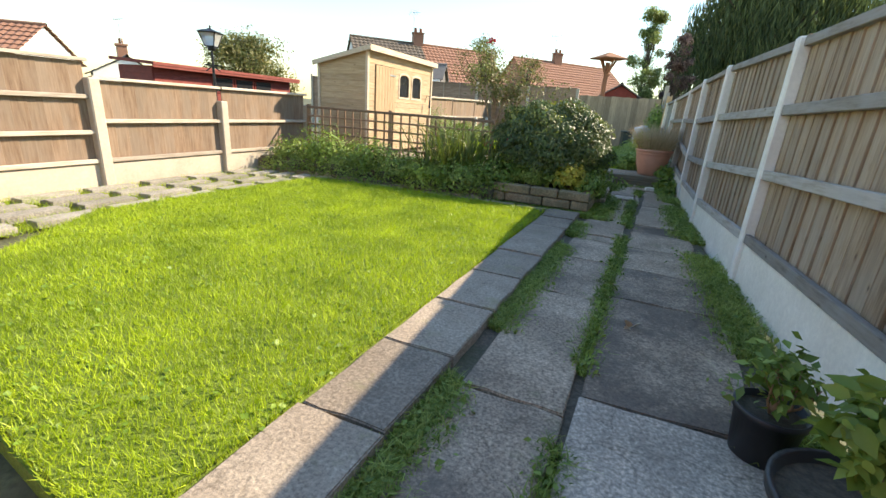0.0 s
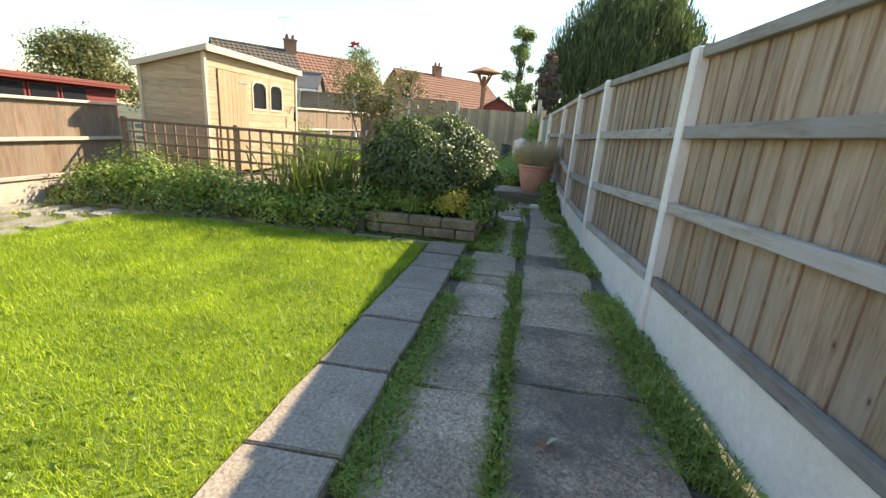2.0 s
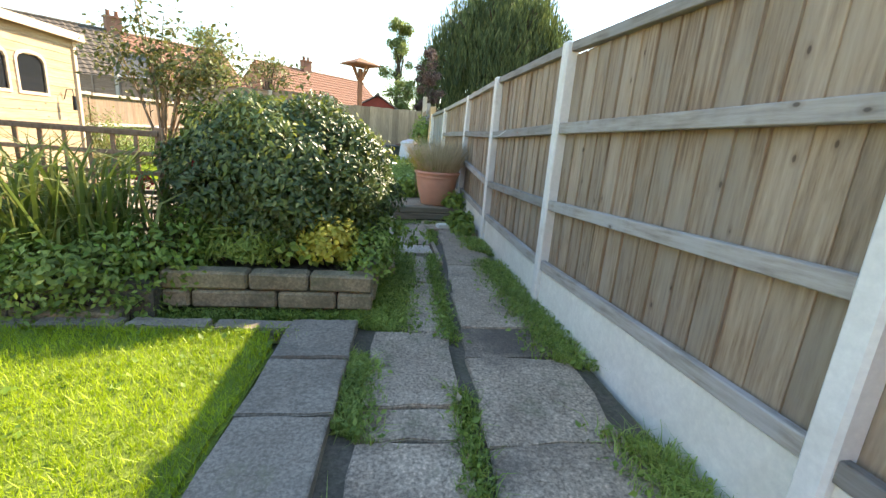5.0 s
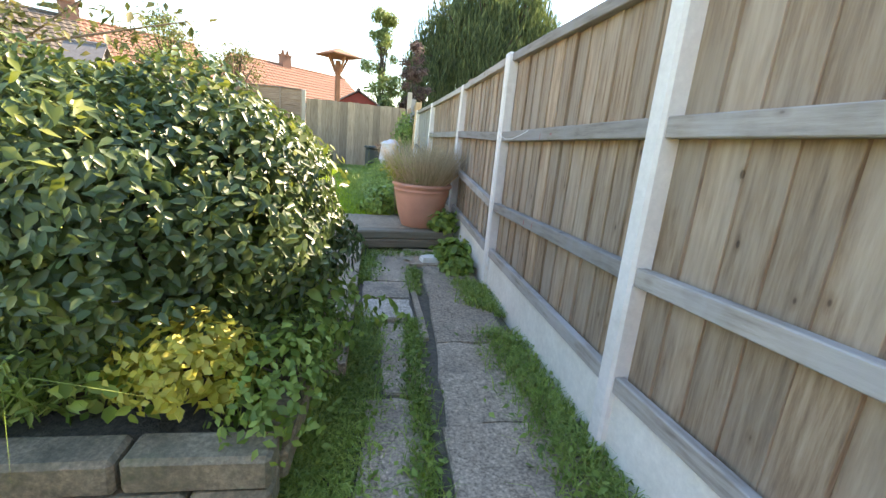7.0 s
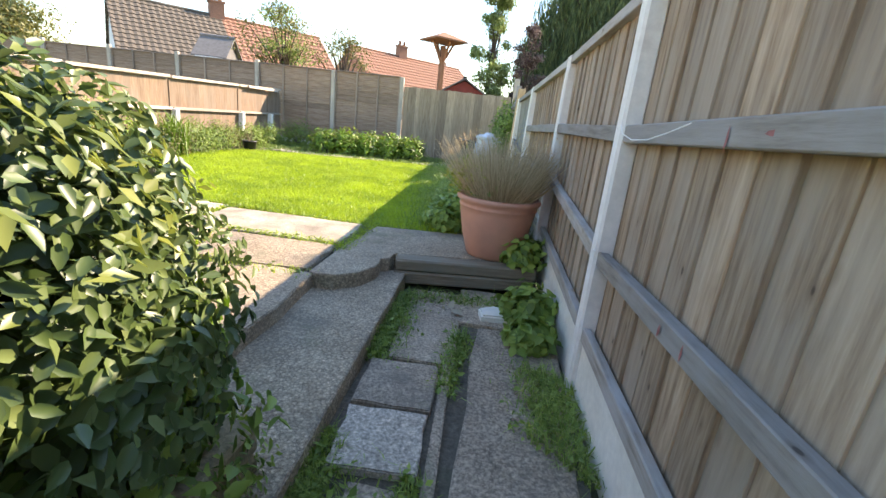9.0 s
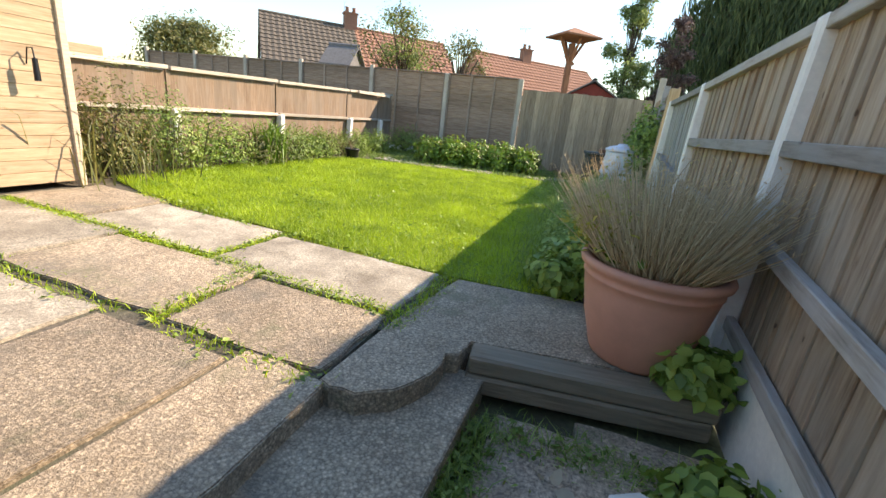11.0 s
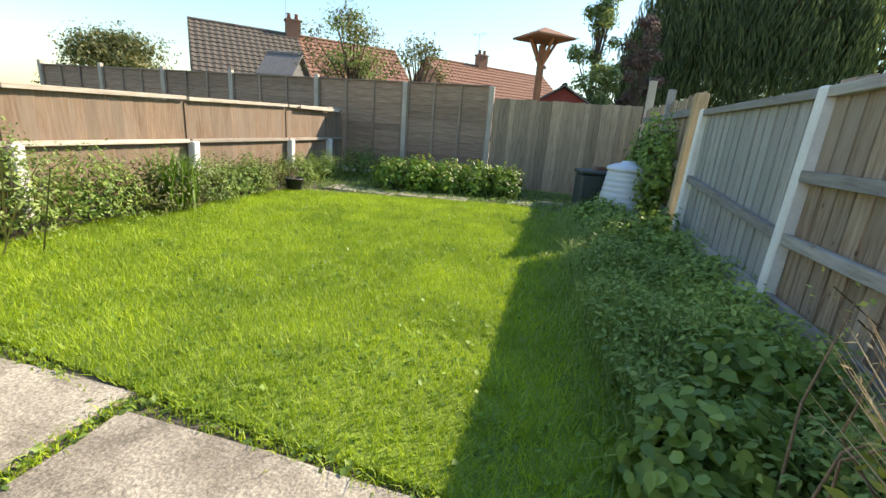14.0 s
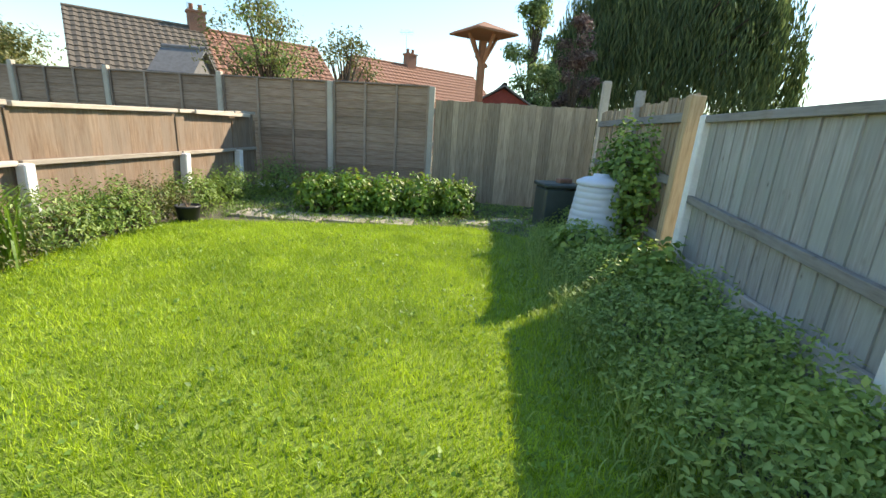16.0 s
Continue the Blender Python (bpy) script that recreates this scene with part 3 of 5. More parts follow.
UX = -5.4
fu = tagged(base("fence_left_upper", (UX, 14.5, 0)), "sunlit pale board fence with capping and short white concrete spurs", "fence", kind="structure")
UP = [10.0, 12.15, 14.2, 16.45, 17.85, 18.55]
for i, (a, b) in enumerate(zip(UP, UP[1:])):
    mid, ln = (a + b) / 2, b - a - 0.04
    h = 1.37 + 0.035 * i
    boards_y(UX - 0.03, a + 0.02, b - 0.02, 0.1, h, M_BOARD_WARM, fu, 0.14, 1, 80 + i)
    box("capping", (UX, mid, h + 0.025), (0.1, ln, 0.05), M_RAIL_WARM, fu, (1.2, 0, 0))
    box("rail", (UX + 0.02, mid, 0.9), (0.06, ln, 0.05), M_RAIL_WARM, fu)
    box("post", (UX - 0.02, b, 0.75), (0.05, 0.05, 1.3), M_BOARD_WARM, fu)
    conc_post(UX + 0.05, a + 0.02, 0.9, fu, w=0.11, lean=2.0)
box("plank", (UX + 0.09, 17.5, 1.49), (0.03, 1.5, 0.06), M_RAIL_WARM, fu)
held(fu, Matrix.Translation((-UX, -14.5, 0)))

BY = 18.7
fb = tagged(base("fence_back", (-2, BY, 0)), "brown waney-lap fence panels and grey close boards at the back", "fence", kind="structure")
BP = [-14.5, -12.4, -10.4, -8.4, -6.1, -3.95, -2.05]
for i, (a, b) in enumerate(zip(BP, BP[1:])):
    mid, ln = (a + b) / 2, b - a - 0.1
    top = 2.19 - 0.01 * (5 - i)
    n = 13
    for k in range(n):
        z = 0.3 + (top - 0.3) * (k + 0.5) / n
        box("slat", (mid, BY, z), (ln, 0.014, (top - 0.3) / n * 1.18), M_WANEY, fb, (-5 + (k * 7 % 3) * 0.6, 0, 0), 0.003)
    for k in range(4):
        box("batten", (a + 0.07 + (ln - 0.04) * k / 3, BY - 0.03, (top + 0.3) / 2), (0.04, 0.03, top - 0.3), M_BATTEN, fb)
    box("capping", (mid, BY - 0.01, top + 0.01), (ln, 0.06, 0.03), M_BATTEN, fb)
    box("gravel_board", (mid, BY, 0.15), (ln, 0.045, 0.3), M_GRAVEL, fb)
for x in BP:
    conc_post(x, BY - 0.02, 2.2 if x > -4 else 2.26, fb, w=0.1, mat=M_GRAVEL_TAN)
boards_x(BY, -1.98, 0.9, 0.1, 1.98, M_BOARD_BACK, fb, 0.105, 91, 0.012)
for z in (0.5, 1.2, 1.8):
    box("rail", (-0.55, BY + 0.03, z), (2.9, 0.04, 0.08), M_RAIL, fb)
conc_post(1.0, BY, 2.45, fb, w=0.13, mat=M_GRAVEL_TAN)
held(fb, Matrix.Translation((2, -BY, 0)))

# wall of the house behind the walker
hw = mesh_ob("wall_house", [(-9, -3.2, -0.06), (5, -3.2, -0.06), (5, -3.2, 2.7), (-9, -3.2, 2.7), (-9, -3.5, -0.06), (5, -3.5, -0.06), (5, -3.5, 2.7), (-9, -3.5, 2.7)],
             [(0, 1, 2, 3), (7, 6, 5, 4), (3, 2, 6, 7), (0, 3, 7, 4), (1, 5, 6, 2)], M_BRICK)
tagged(hw, "plain brick rear wall of the house", "wall", kind="structure")

# ---- raised bed, ledge and steps ----
bed = tagged(base("raised_bed", (-1, 6.15, 0)), "low planting bed walled with mossy yellow stone blocks", "planter", kind="structure")
for row in range(2):
    x, k = -1.62 - (0.25 if row == 0 else 0.0), row
    while x < -0.42:
        w = min([0.42, 0.5, 0.36][k % 3], -0.36 - x)
        box("block", (x + w / 2, 6.2, 0.085 + row * 0.118), (w - 0.012, 0.13, 0.11), M_BLOCK, bed, (0, 0, (k * 5 % 3 - 1) * 1.2), 0.014)
        x, k = x + w, k + 1
    for j in range(3):
        box("block", (-0.4 + 0.02 * j, 6.5 + j * 0.42, 0.085 + row * 0.118), (0.12, 0.4, 0.11), M_BLOCK, bed, (0, 0, -3), 0.014)
for j in range(8):
    box("block", (-1.95 - j * 0.45, 5.98 + 0.02 * (j % 2), 0.03), (0.43, 0.12, 0.09), M_BLOCK, bed, (0, 0, j % 3 - 1), 0.01)
held(bed, Matrix.Translation((1, -6.15, 0)))
soil = prism("bed_soil", [(-5.6, 6.03), (-1.6, 6.03), (-1.6, 6.24), (-0.44, 6.24), (-0.35, 7.1), (-5.6, 7.1)], -0.05, 0.2, M_SOIL, None, 0.03)
tagged(soil, "dark soil filling the planting bed", "soil", kind="structure")

ledge = tagged(base("path_ledge"), "long grey aggregate slab forming a ledge beside the path", "slab", kind="structure")
slab("slab", -0.88, 6.95, -0.36, 9.5, 0.085, M_AGG, ledge, 0.022, 0.01, 0.14, 5)
for j, (y0, y1) in enumerate(((6.9, 7.9), (7.91, 9.02))):
    slab("slab", -1.12, y0, -0.69, y1, U, M_AGG, ledge, 0.0, 0.018, 0.24, 60 + j)
step = tagged(base("garden_step"), "step of two dark weathered timber sleepers", "step", kind="structure")
box("sleeper", (0.27, 9.61, 0.045), (1.08, 0.15, 0.095), M_SLEEPER, step, (0, 0, 9.0), 0.012)
box("sleeper", (0.28, 9.62, 0.139), (1.08, 0.15, 0.09), M_SLEEPER, step, (0, 0, 8.2), 0.012)
# the broken edge of the top slab, hollowed where it meets the ledge
EDGE = [(-0.72, 9.0), (-0.66, 8.975), (-0.61, 8.99), (-0.55, 8.985), (-0.5, 9.03), (-0.43, 9.08), (-0.385, 9.16), (-0.345, 9.26), (-0.335, 9.35), (-0.345, 9.43), (-0.29, 9.46), (-0.27, 9.6)]
prism("slab", EDGE + [(0.3, 9.705), (0.82, 9.79), (0.8, 10.3), (0.2, 10.45), (-0.6, 10.36), (-0.7, 9.6)], 0.05, U + 0.004, M_AGG, step, 0.006)


# ---- upper patio ----
patio = tagged(base("patio"), "worn buff concrete slabs with weeds in the joints", "paving", kind="structure")
rows_u = [
    (-0.73, -2.08, 9.68, 10.38, M_PATIO), (-2.14, -3.5, 9.8, 10.5, M_PATIO), (-3.56, -4.5, 9.85, 10.62, M_AGG),
    (-0.75, -1.62, 9.04, 9.64, M_AGG), (-1.68, -2.9, 9.05, 9.72, M_AGG), (-2.96, -4.4, 9.1, 9.78, M_PATIO),
    (-1.14, -1.9, 8.2, 8.95, M_AGG), (-1.96, -3.0, 8.2, 8.98, M_PATIO), (-3.06, -4.4, 8.2, 9.02, M_AGG),
    (-1.14, -1.9, 7.75, 8.14, M_AGG), (-1.96, -3.1, 7.5, 8.14, M_AGG), (-3.15, -4.4, 7.5, 8.14, M_PATIO)]
for i, (xa, xb, ya, yb, m) in enumerate(rows_u):
    slab("slab", xb, ya, xa, yb, U, m, patio, -0.0, 0.014, 0.06, 100 + i)
for i in range(4):
    slab("slab", -4.35 + i * 0.62, 15.85 + 0.07 * i, -3.78 + i * 0.62, 16.35 + 0.07 * i, U + 0.01, M_PATIO, patio, 0, 0.014, 0.06, 130 + i)
for i in range(4):
    slab("slab", -1.3 + i * 0.5, 16.5 + 0.35 * (i % 2), -0.85 + i * 0.5, 16.82 + 0.35 * (i % 2), U + 0.01, M_PATIO, patio, 0, 0.014, 0.06, 140 + i)

# ---- lower path ----
bed_path = prism("path_bed", [(-1.15, -1.2), (0.83, -1.2), (0.83, 9.36), (-0.1, 9.36), (-0.3, 6.2), (-0.8, 5.9)], -0.055, -0.02, M_SOIL, None, 0.0)
tagged(bed_path, "soil bed under the path slabs", "soil", kind="structure")
path = tagged(base("path"), "worn grey concrete slab path with weeds in the joints", "path", kind="structure")
SK = 0.06
kj = [0.5, 1.0, 1.62, 2.2, 2.78, 3.36, 3.95, 4.5, 5.05, 5.5, 5.95]
for i, (a, b) in enumerate(zip(kj, kj[1:])):
    slab("edging_slab", -1.17, a + 0.006, -0.8, b - 0.006, 0.05, M_KERB, path, SK, 0.007, 0.1, 200 + i)
aj = [0.2, 1.1, 2.08, 3.36, 4.25, 4.95, 5.16, 5.9, 6.8]
for i, (a, b) in enumerate(zip(aj, aj[1:])):
    slab("slab", -0.7 if b < 6.3 else -0.5, a + 0.005, -0.26, b - 0.005, 0.0, M_SLAB, path, SK, 0.012, 0.05, 230 + i)
bj = [1.0, 2.24, 3.5, 4.2, 4.9, 5.6, 5.98, 6.6, 7.36, 8.9]
for i, (a, b) in enumerate(zip(bj, bj[1:])):
    xr = 0.46 - 0.03 * max(0, a - 3.0)
    slab("slab", -0.22 + 0.01 * i, a + 0.005, xr, b - 0.005, 0.0, M_SLAB_PALE if i == 0 else M_SLAB_STAIN if i in (1, 2, 5) else M_SLAB, path, SK, 0.018, 0.05, 250 + i)
slab("slab", -0.22, -1.0, 0.6, 0.98, 0.0, M_SLAB_PALE, path, SK, 0.012, 0.05, 270)
slab("slab", -0.7, -1.0, -0.28, 0.18, 0.0, M_SLAB, path, SK, 0.012, 0.05, 271)
slab("slab", -0.13, 7.66, 0.2, 8.0, 0.018, M_SLAB_PALE, path, 0, 0.008, 0.06, 272)
slab("slab", -0.13, 8.02, 0.21, 8.38, 0.016, M_SLAB, path, 0, 0.008, 0.06, 273)
slab("slab", -0.14, 8.42, 0.22, 9.38, 0.006, M_SLAB, path, 0.008, 0.01, 0.06, 278)
slab("slab", 0.27, 8.93, 0.8, 9.5, 0.0, M_SLAB, path, 0.0, 0.012, 0.05, 279)
slab("slab", 0.225, 7.4, 0.275, 8.6, 0.004, M_SLAB, path, 0, 0.005, 0.06, 274)
slab("slab", -0.02, 6.84, 0.19, 7.62, 0.0, M_SLAB, path, 0, 0.008, 0.06, 275)
slab("slab", -2.6, -1.5, -1.2, 0.9, 0.035, M_SLAB_PALE, path, 0.0, 0.012, 0.09, 276)
slab("slab", -4.6, -1.5, -2.64, 1.0, 0.035, M_SLAB, path, 0.0, 0.012, 0.09, 277)
# far edging under the bed and the strip by the left fence
for i in range(8):
    slab("edging_slab", -4.3 + i * 0.44, 5.82, -3.9 + i * 0.44, 5.94, 0.045, M_KERB, path, 0, 0.012, 0.09, 300 + i)
strip = tagged(base("side_paving"), "rows of mossy slabs with grass growing between", "paving", kind="structure")
k = 0
for j in range(4):
    for i in range(10):
        y0 = 0.2 + i * 0.63 + 0.1 * j
        if -5.5 + j * 0.29 + 0.22 < -4.35:
            slab("slab", -5.52 + j * 0.31, y0 + 0.04, -5.34 + j * 0.31, y0 + 0.54, 0.035, M_STRIP, strip, 0, 0.012, 0.06, 330 + k)
        k += 1


# ---- shed ----
def garden_shed():
    s = tagged(base("garden_shed", (-5.1, 9.05, U)), "new pale timber garden shed with pent roof", "shed")
    X0, X1, Y0, Y1 = -5.6, -4.58, 7.68, 10.5
    zf, zb = 2.02, 1.78
    n = 15
    hb = (zb - U) / n
    for k in range(n):
        z = U + 0.05 + hb * (k + 0.5)
        if z < zb - 0.02:
            box("board", ((X0 + X1) / 2, Y0, z), (X1 - X0, 0.02, hb * 1.04), M_SHED_X, s, (-3, 0, 0), 0.004)
            box("board", ((X0 + X1) / 2, Y1, z), (X1 - X0, 0.02, hb * 1.04), M_SHED_X, s, (3, 0, 0), 0.004)
            box("board", (X0, (Y0 + Y1) / 2, z), (0.02, Y1 - Y0, hb * 1.04), M_SHED, s, (0, 3, 0), 0.004)
    # front: boards run round the door and the two windows
    D0, D1 = 7.95, 8.72
    W = [(8.92, 9.34), (9.5, 9.92)]
    WZ0, WZ1 = 1.3, 1.72
    for k in range(n + 3):
        z = U + 0.05 + hb * (k + 0.5)
        if z > zf - 0.03:
            continue
        cuts = [(Y0, D0), (D1, Y1)] if z < 1.82 else [(Y0, Y1)]
        if WZ0 < z < WZ1:
            cuts = [(Y0, D0), (D1, W[0][0]), (W[0][1], W[1][0]), (W[1][1], Y1)]
        for a, b in cuts:
            box("board", (X1, (a + b) / 2, z), (0.02, b - a, hb * 1.04), M_SHED, s, (0, -3, 0), 0.004)
    for a in (Y0, Y1):
        for x in (X0, X1):
            box("corner_trim", (x + (0.012 if x == X1 else -0.012), a, (U + (zf if x == X1 else zb)) / 2), (0.05, 0.06, (zf if x == X1 else zb) - U), M_SHED_TRIM, s)
    ends = []
    for y in (Y0, Y1):
        mesh_ob("gable_board", [(X0, y - 0.01, zb - 0.06), (X1, y - 0.01, zb - 0.06), (X1, y - 0.01, zf), (X0, y - 0.01, zb), (X0, y + 0.01, zb - 0.06), (X1, y + 0.01, zb - 0.06), (X1, y + 0.01, zf), (X0, y + 0.01, zb)],
                [(0, 1, 2, 3), (7, 6, 5, 4), (3, 2, 6, 7), (0, 4, 5, 1), (1, 5, 6, 2), (0, 3, 7, 4)], M_SHED_X, s)
    d = box("door", (X1 + 0.016, (D0 + D1) / 2, U + 0.86), (0.02, D1 - D0 - 0.02, 1.56), M_SHED_DOOR, s)
    for k in range(7):
        box("plank", (X1 + 0.03, D0 + 0.06 + k * (D1 - D0 - 0.12) / 6, U + 0.86), (0.012, (D1 - D0) / 7.2, 1.55), M_SHED_DOOR, s, bev=0.003)
    for z in (U + 0.25, U + 1.5):
        box("hinge", (X1 + 0.042, D1 - 0.13, z), (0.008, 0.24, 0.03), M_GALV, s)
    for a, b in W:
        c, r = (a + b) / 2, (b - a) / 2
        pts = [(a, WZ0), (b, WZ0), (b, WZ1 - 0.07)] + [(c + r * math.cos(t), WZ1 - 0.07 + 0.09 * math.sin(t)) for t in (0.5, 1.0, 1.57, 2.1, 2.6)] + [(a, WZ1 - 0.07)]
        w = mesh_ob("window", [(X1 - 0.005, y, z) for y, z in pts], [tuple(range(len(pts)))], pane, s)
        fv, ff = [], []
        m = len(pts)
        for off in (0.0, 0.035):
            for y, z in pts:
                fv.append((X1 + 0.022, c + (y - c) * (1 + off / r), (WZ0 + WZ1) / 2 + (z - (WZ0 + WZ1) / 2) * (1 + off / 0.21)))
        for off in (0.0, 0.035):
            for y, z in pts:
                fv.append((X1 - 0.01, c + (y - c) * (1 + off / r), (WZ0 + WZ1) / 2 + (z - (WZ0 + WZ1) / 2) * (1 + off / 0.21)))
        for i in range(m):
            j = (i + 1) % m
            ff += [(i, j, m + j, m + i), (i, 2 * m + i, 2 * m + j, j), (m + i, m + j, 3 * m + j, 3 * m + i)]
        mesh_ob("window_frame", fv, ff, M_SHED_TRIM, s)
    tilt = math.degrees(math.atan2(zf - zb, X1 - X0))
    L = math.hypot(X1 - X0 + 0.24, zf - zb)
    box("roof", ((X0 + X1) / 2 + 0.01, (Y0 + Y1) / 2, (zf + zb) / 2 + 0.045), (L, Y1 - Y0 + 0.14, 0.025), M_FELT, s, (0, -tilt, 0))
    box("fascia", (X1 + 0.12, (Y0 + Y1) / 2, zf + 0.05), (0.022, Y1 - Y0 + 0.16, 0.1), M_SHED_TRIM, s)
    for y in (Y0 - 0.08, Y1 + 0.08):
        box("fascia", ((X0 + X1) / 2 + 0.01, y, (zf + zb) / 2 + 0.03), (L, 0.022, 0.08), M_SHED_TRIM, s, (0, -tilt, 0))
    limbs("bracket", [([(X1 + 0.02, 10.2, 1.25), (X1 + 0.06, 10.2, 1.38), (X1 + 0.13, 10.2, 1.38), (X1 + 0.14, 10.2, 1.3)], [0.006] * 4), ([(X1 + 0.14, 10.2, 1.3), (X1 + 0.14, 10.2, 1.12)], [0.02, 0.025])], M_IRON, s)
    held(s, Matrix.Translation((5.1, -9.05, -U)))
    return s


garden_shed()


# ---- trellis ----
def trellis():
    t = tagged(base("trellis", (-3.5, 7.0, 0.2)), "brown square-lattice timber trellis behind the flower bed", "trellis")
    x0, x1, z0, z1 = -5.35, -1.95, 0.3, 1.0
    n = 22
    for i in range(n + 1):
        box("slat", (x0 + (x1 - x0) * i / n, 7.0, (z0 + z1) / 2), (0.03, 0.016, z1 - z0), M_TRELLIS, t, bev=0.003)
    for k in range(6):
        box("slat", ((x0 + x1) / 2, 6.985, z0 + (z1 - z0) * k / 5), (x1 - x0, 0.016, 0.03), M_TRELLIS, t, bev=0.003)
    box("top_rail", ((x0 + x1) / 2, 6.995, z1 + 0.012), (x1 - x0, 0.03, 0.028), M_TRELLIS, t)
    for x in (x0, -3.7, x1):
        box("post", (x, 7.02, 0.62), (0.06, 0.05, 0.86), M_TRELLIS, t)
    held(t, Matrix.Translation((3.5, -7.0, -0.2)))


trellis()


# ---- plants ----
def stems(centre, spread, height, n, seed, r=0.008):
    g = random.Random(seed)
    out = []
    for _ in range(n):
        a, q = g.uniform(0, 6.28), g.uniform(0.2, 1.0)
        tip = (centre[0] + math.cos(a) * spread[0] * q, centre[1] + math.sin(a) * spread[1] * q, centre[2] + height * g.uniform(0.7, 1.0))
        mid = tuple((c + e) / 2 + g.uniform(-0.05, 0.05) for c, e in zip(centre, tip))
        out.append(([centre, mid, tip], [r, r * 0.7, r * 0.3]))
    return out


def shrub(name, label, centre, radii, n, size, mat, seed, wide=0.5, tips=0, tipmat=None, low=-0.3, shell=0.4, lumps=0.16, droop=0.3):
    """A bush: stems, a crown of separate leaves, paler young leaves near its top."""
    p = tagged(base(name, (centre[0], centre[1], centre[2] - radii[2] * 0.5)), label, "shrub")
    inv = Matrix.Translation((-centre[0], -centre[1], -(centre[2] - radii[2] * 0.5)))
    limbs("stem", stems((centre[0], centre[1], centre[2] - radii[2] * 0.55), (radii[0] * 0.8, radii[1] * 0.8), radii[2] * 1.2, 14, seed), M_BARK, p)
    P, N = blob_points(n, centre, radii, seed, low, shell, lumps)
    N = N + np.array([0, 0, 0.5])
    leaves("foliage", P, N, size, mat, p, wide, droop, seed)
    if tips:
        P, N = blob_points(tips, centre, [r * 1.02 for r in radii], seed + 7, 0.25, 0.08, lumps)
        leaves("young_foliage", P, N + np.array([0, 0, 0.5]), size * 0.85, tipmat, p, wide, droop, seed + 3)
    held(p, inv)
    return p


shrub("round_bush", "dense dark green bush with glossy pointed leaves", (-1.08, 7.05, 0.7), (0.86, 0.78, 0.66), 15000, 0.06, L_BUSH, 3, 0.5, 1300, L_BUSHTIP, -0.5, 0.3, 0.1, 0.5)
shrub("trailing_bush", "leafy climber spilling over the stone edge", (-0.98, 7.55, 0.55), (0.36, 0.45, 0.5), 3600, 0.06, L_BUSH, 9, 0.62, 300, L_BUSHTIP, -0.6, 0.4, 0.15, 0.5)
shrub("yellow_shrub", "small yellow-green variegated shrub in the bed", (-0.67, 6.4, 0.38), (0.22, 0.17, 0.2), 1100, 0.05, L_YELLOW, 11, 0.6)
shrub("grey_herb", "silvery green herb with narrow leaves in the bed", (-1.2, 6.48, 0.34), (0.42, 0.18, 0.2), 1300, 0.07, L_COVER, 13, 0.25)
shrub("leafy_climber", "fresh green climber round the foot of the bush", (-0.68, 7.35, 0.42), (0.24, 0.42, 0.34), 1600, 0.072, L_NETTLE, 18, 0.65, 0, None, -0.6, 0.1, 0.2, 0.5)
# shell of paler leaves added over the bush's base to brighten its dark underside
shrub("lit_leaf_skirt", "mid green leaf shell brightening the base of the dark bush", (-1.02, 7.0, 0.36), (0.88, 0.6, 0.3), 1700, 0.06, L_WEED, 19, 0.6, 0, None, -0.4, 0.1, 0.2, 0.5)
# added light-coloured leaves: lit foliage put into the leaf colour under the bush
shrub("lit_foot_leaves", "light green leaves standing in for lit foliage at the bush's foot", (-0.5, 6.8, 0.26), (0.24, 0.38, 0.26), 1500, 0.05, L_COVER, 17, 0.6, 0, None, -0.5)
shrub("ledge_plant", "low soft green plant spreading over the ledge", (-0.45, 7.2, 0.14), (0.26, 0.42, 0.2), 1500, 0.04, L_WEED, 16, 0.5)
shrub("edging_plant", "low green ground cover at the bed corner", (-0.42, 6.5, 0.28), (0.2, 0.35, 0.22), 700, 0.045, L_WEED, 15, 0.6)
for i, (x, y, rx, h, n) in enumerate(((-5.15, 6.35, 0.4, 0.26, 1300), (-4.5, 6.3, 0.45, 0.43, 1900), (-3.95, 6.3, 0.36, 0.27, 1300), (-3.6, 6.25, 0.4, 0.36, 1700), (-3.05, 6.2, 0.42, 0.25, 1500), (-2.6, 6.15, 0.42, 0.22, 1300), (-2.05, 6.15, 0.42, 0.24, 1300), (-1.65, 6.35, 0.3, 0.3, 1000))):
    tagged(shrub("border_plant", "leafy green border plant in the flower bed", (x, y, 0.2 + h * 0.25), (rx, 0.36, h * 0.95), n, 0.055, L_BORDER if i % 2 == 0 else L_WEED, 20 + i, 0.5, 160, L_NETTLE, -0.5, 0.6, 0.3), group="plants in the lower bed")
for i in range(9):
    x = -5.2 + i * 0.42
    tagged(shrub("low_plant", "low spreading ground cover at the lawn's edge", (x, 5.97 + 0.03 * (i % 3), 0.08), (0.3, 0.17, 0.17 + 0.03 * (i % 2)), 420, 0.042, L_WEED if i % 3 else L_COVER, 600 + i, 0.55, 0, None, -0.2, 0.5, 0.25), group="low plants at the lawn edge")
tuft = tagged(base("grass_tuft", (-1.12, 6.36, 0.26)), "pale tuft of arching narrow leaves behind the stone edge", "plant")
blades("foliage", np.random.default_rng(15).normal(0, 0.05, (110, 3)) * np.array([1, 0.6, 0]), 0.26, 0.004, L_COVER, tuft, 0.9, 15, True)
iris = tagged(base("strap_plant", (-2.25, 6.4, 0.2)), "clump of arching strap-shaped leaves in the bed", "plant")
P = np.random.default_rng(5).normal(0, 1, (420, 3)) * np.array([0.28, 0.14, 0]) + np.array([0, 0, 0])
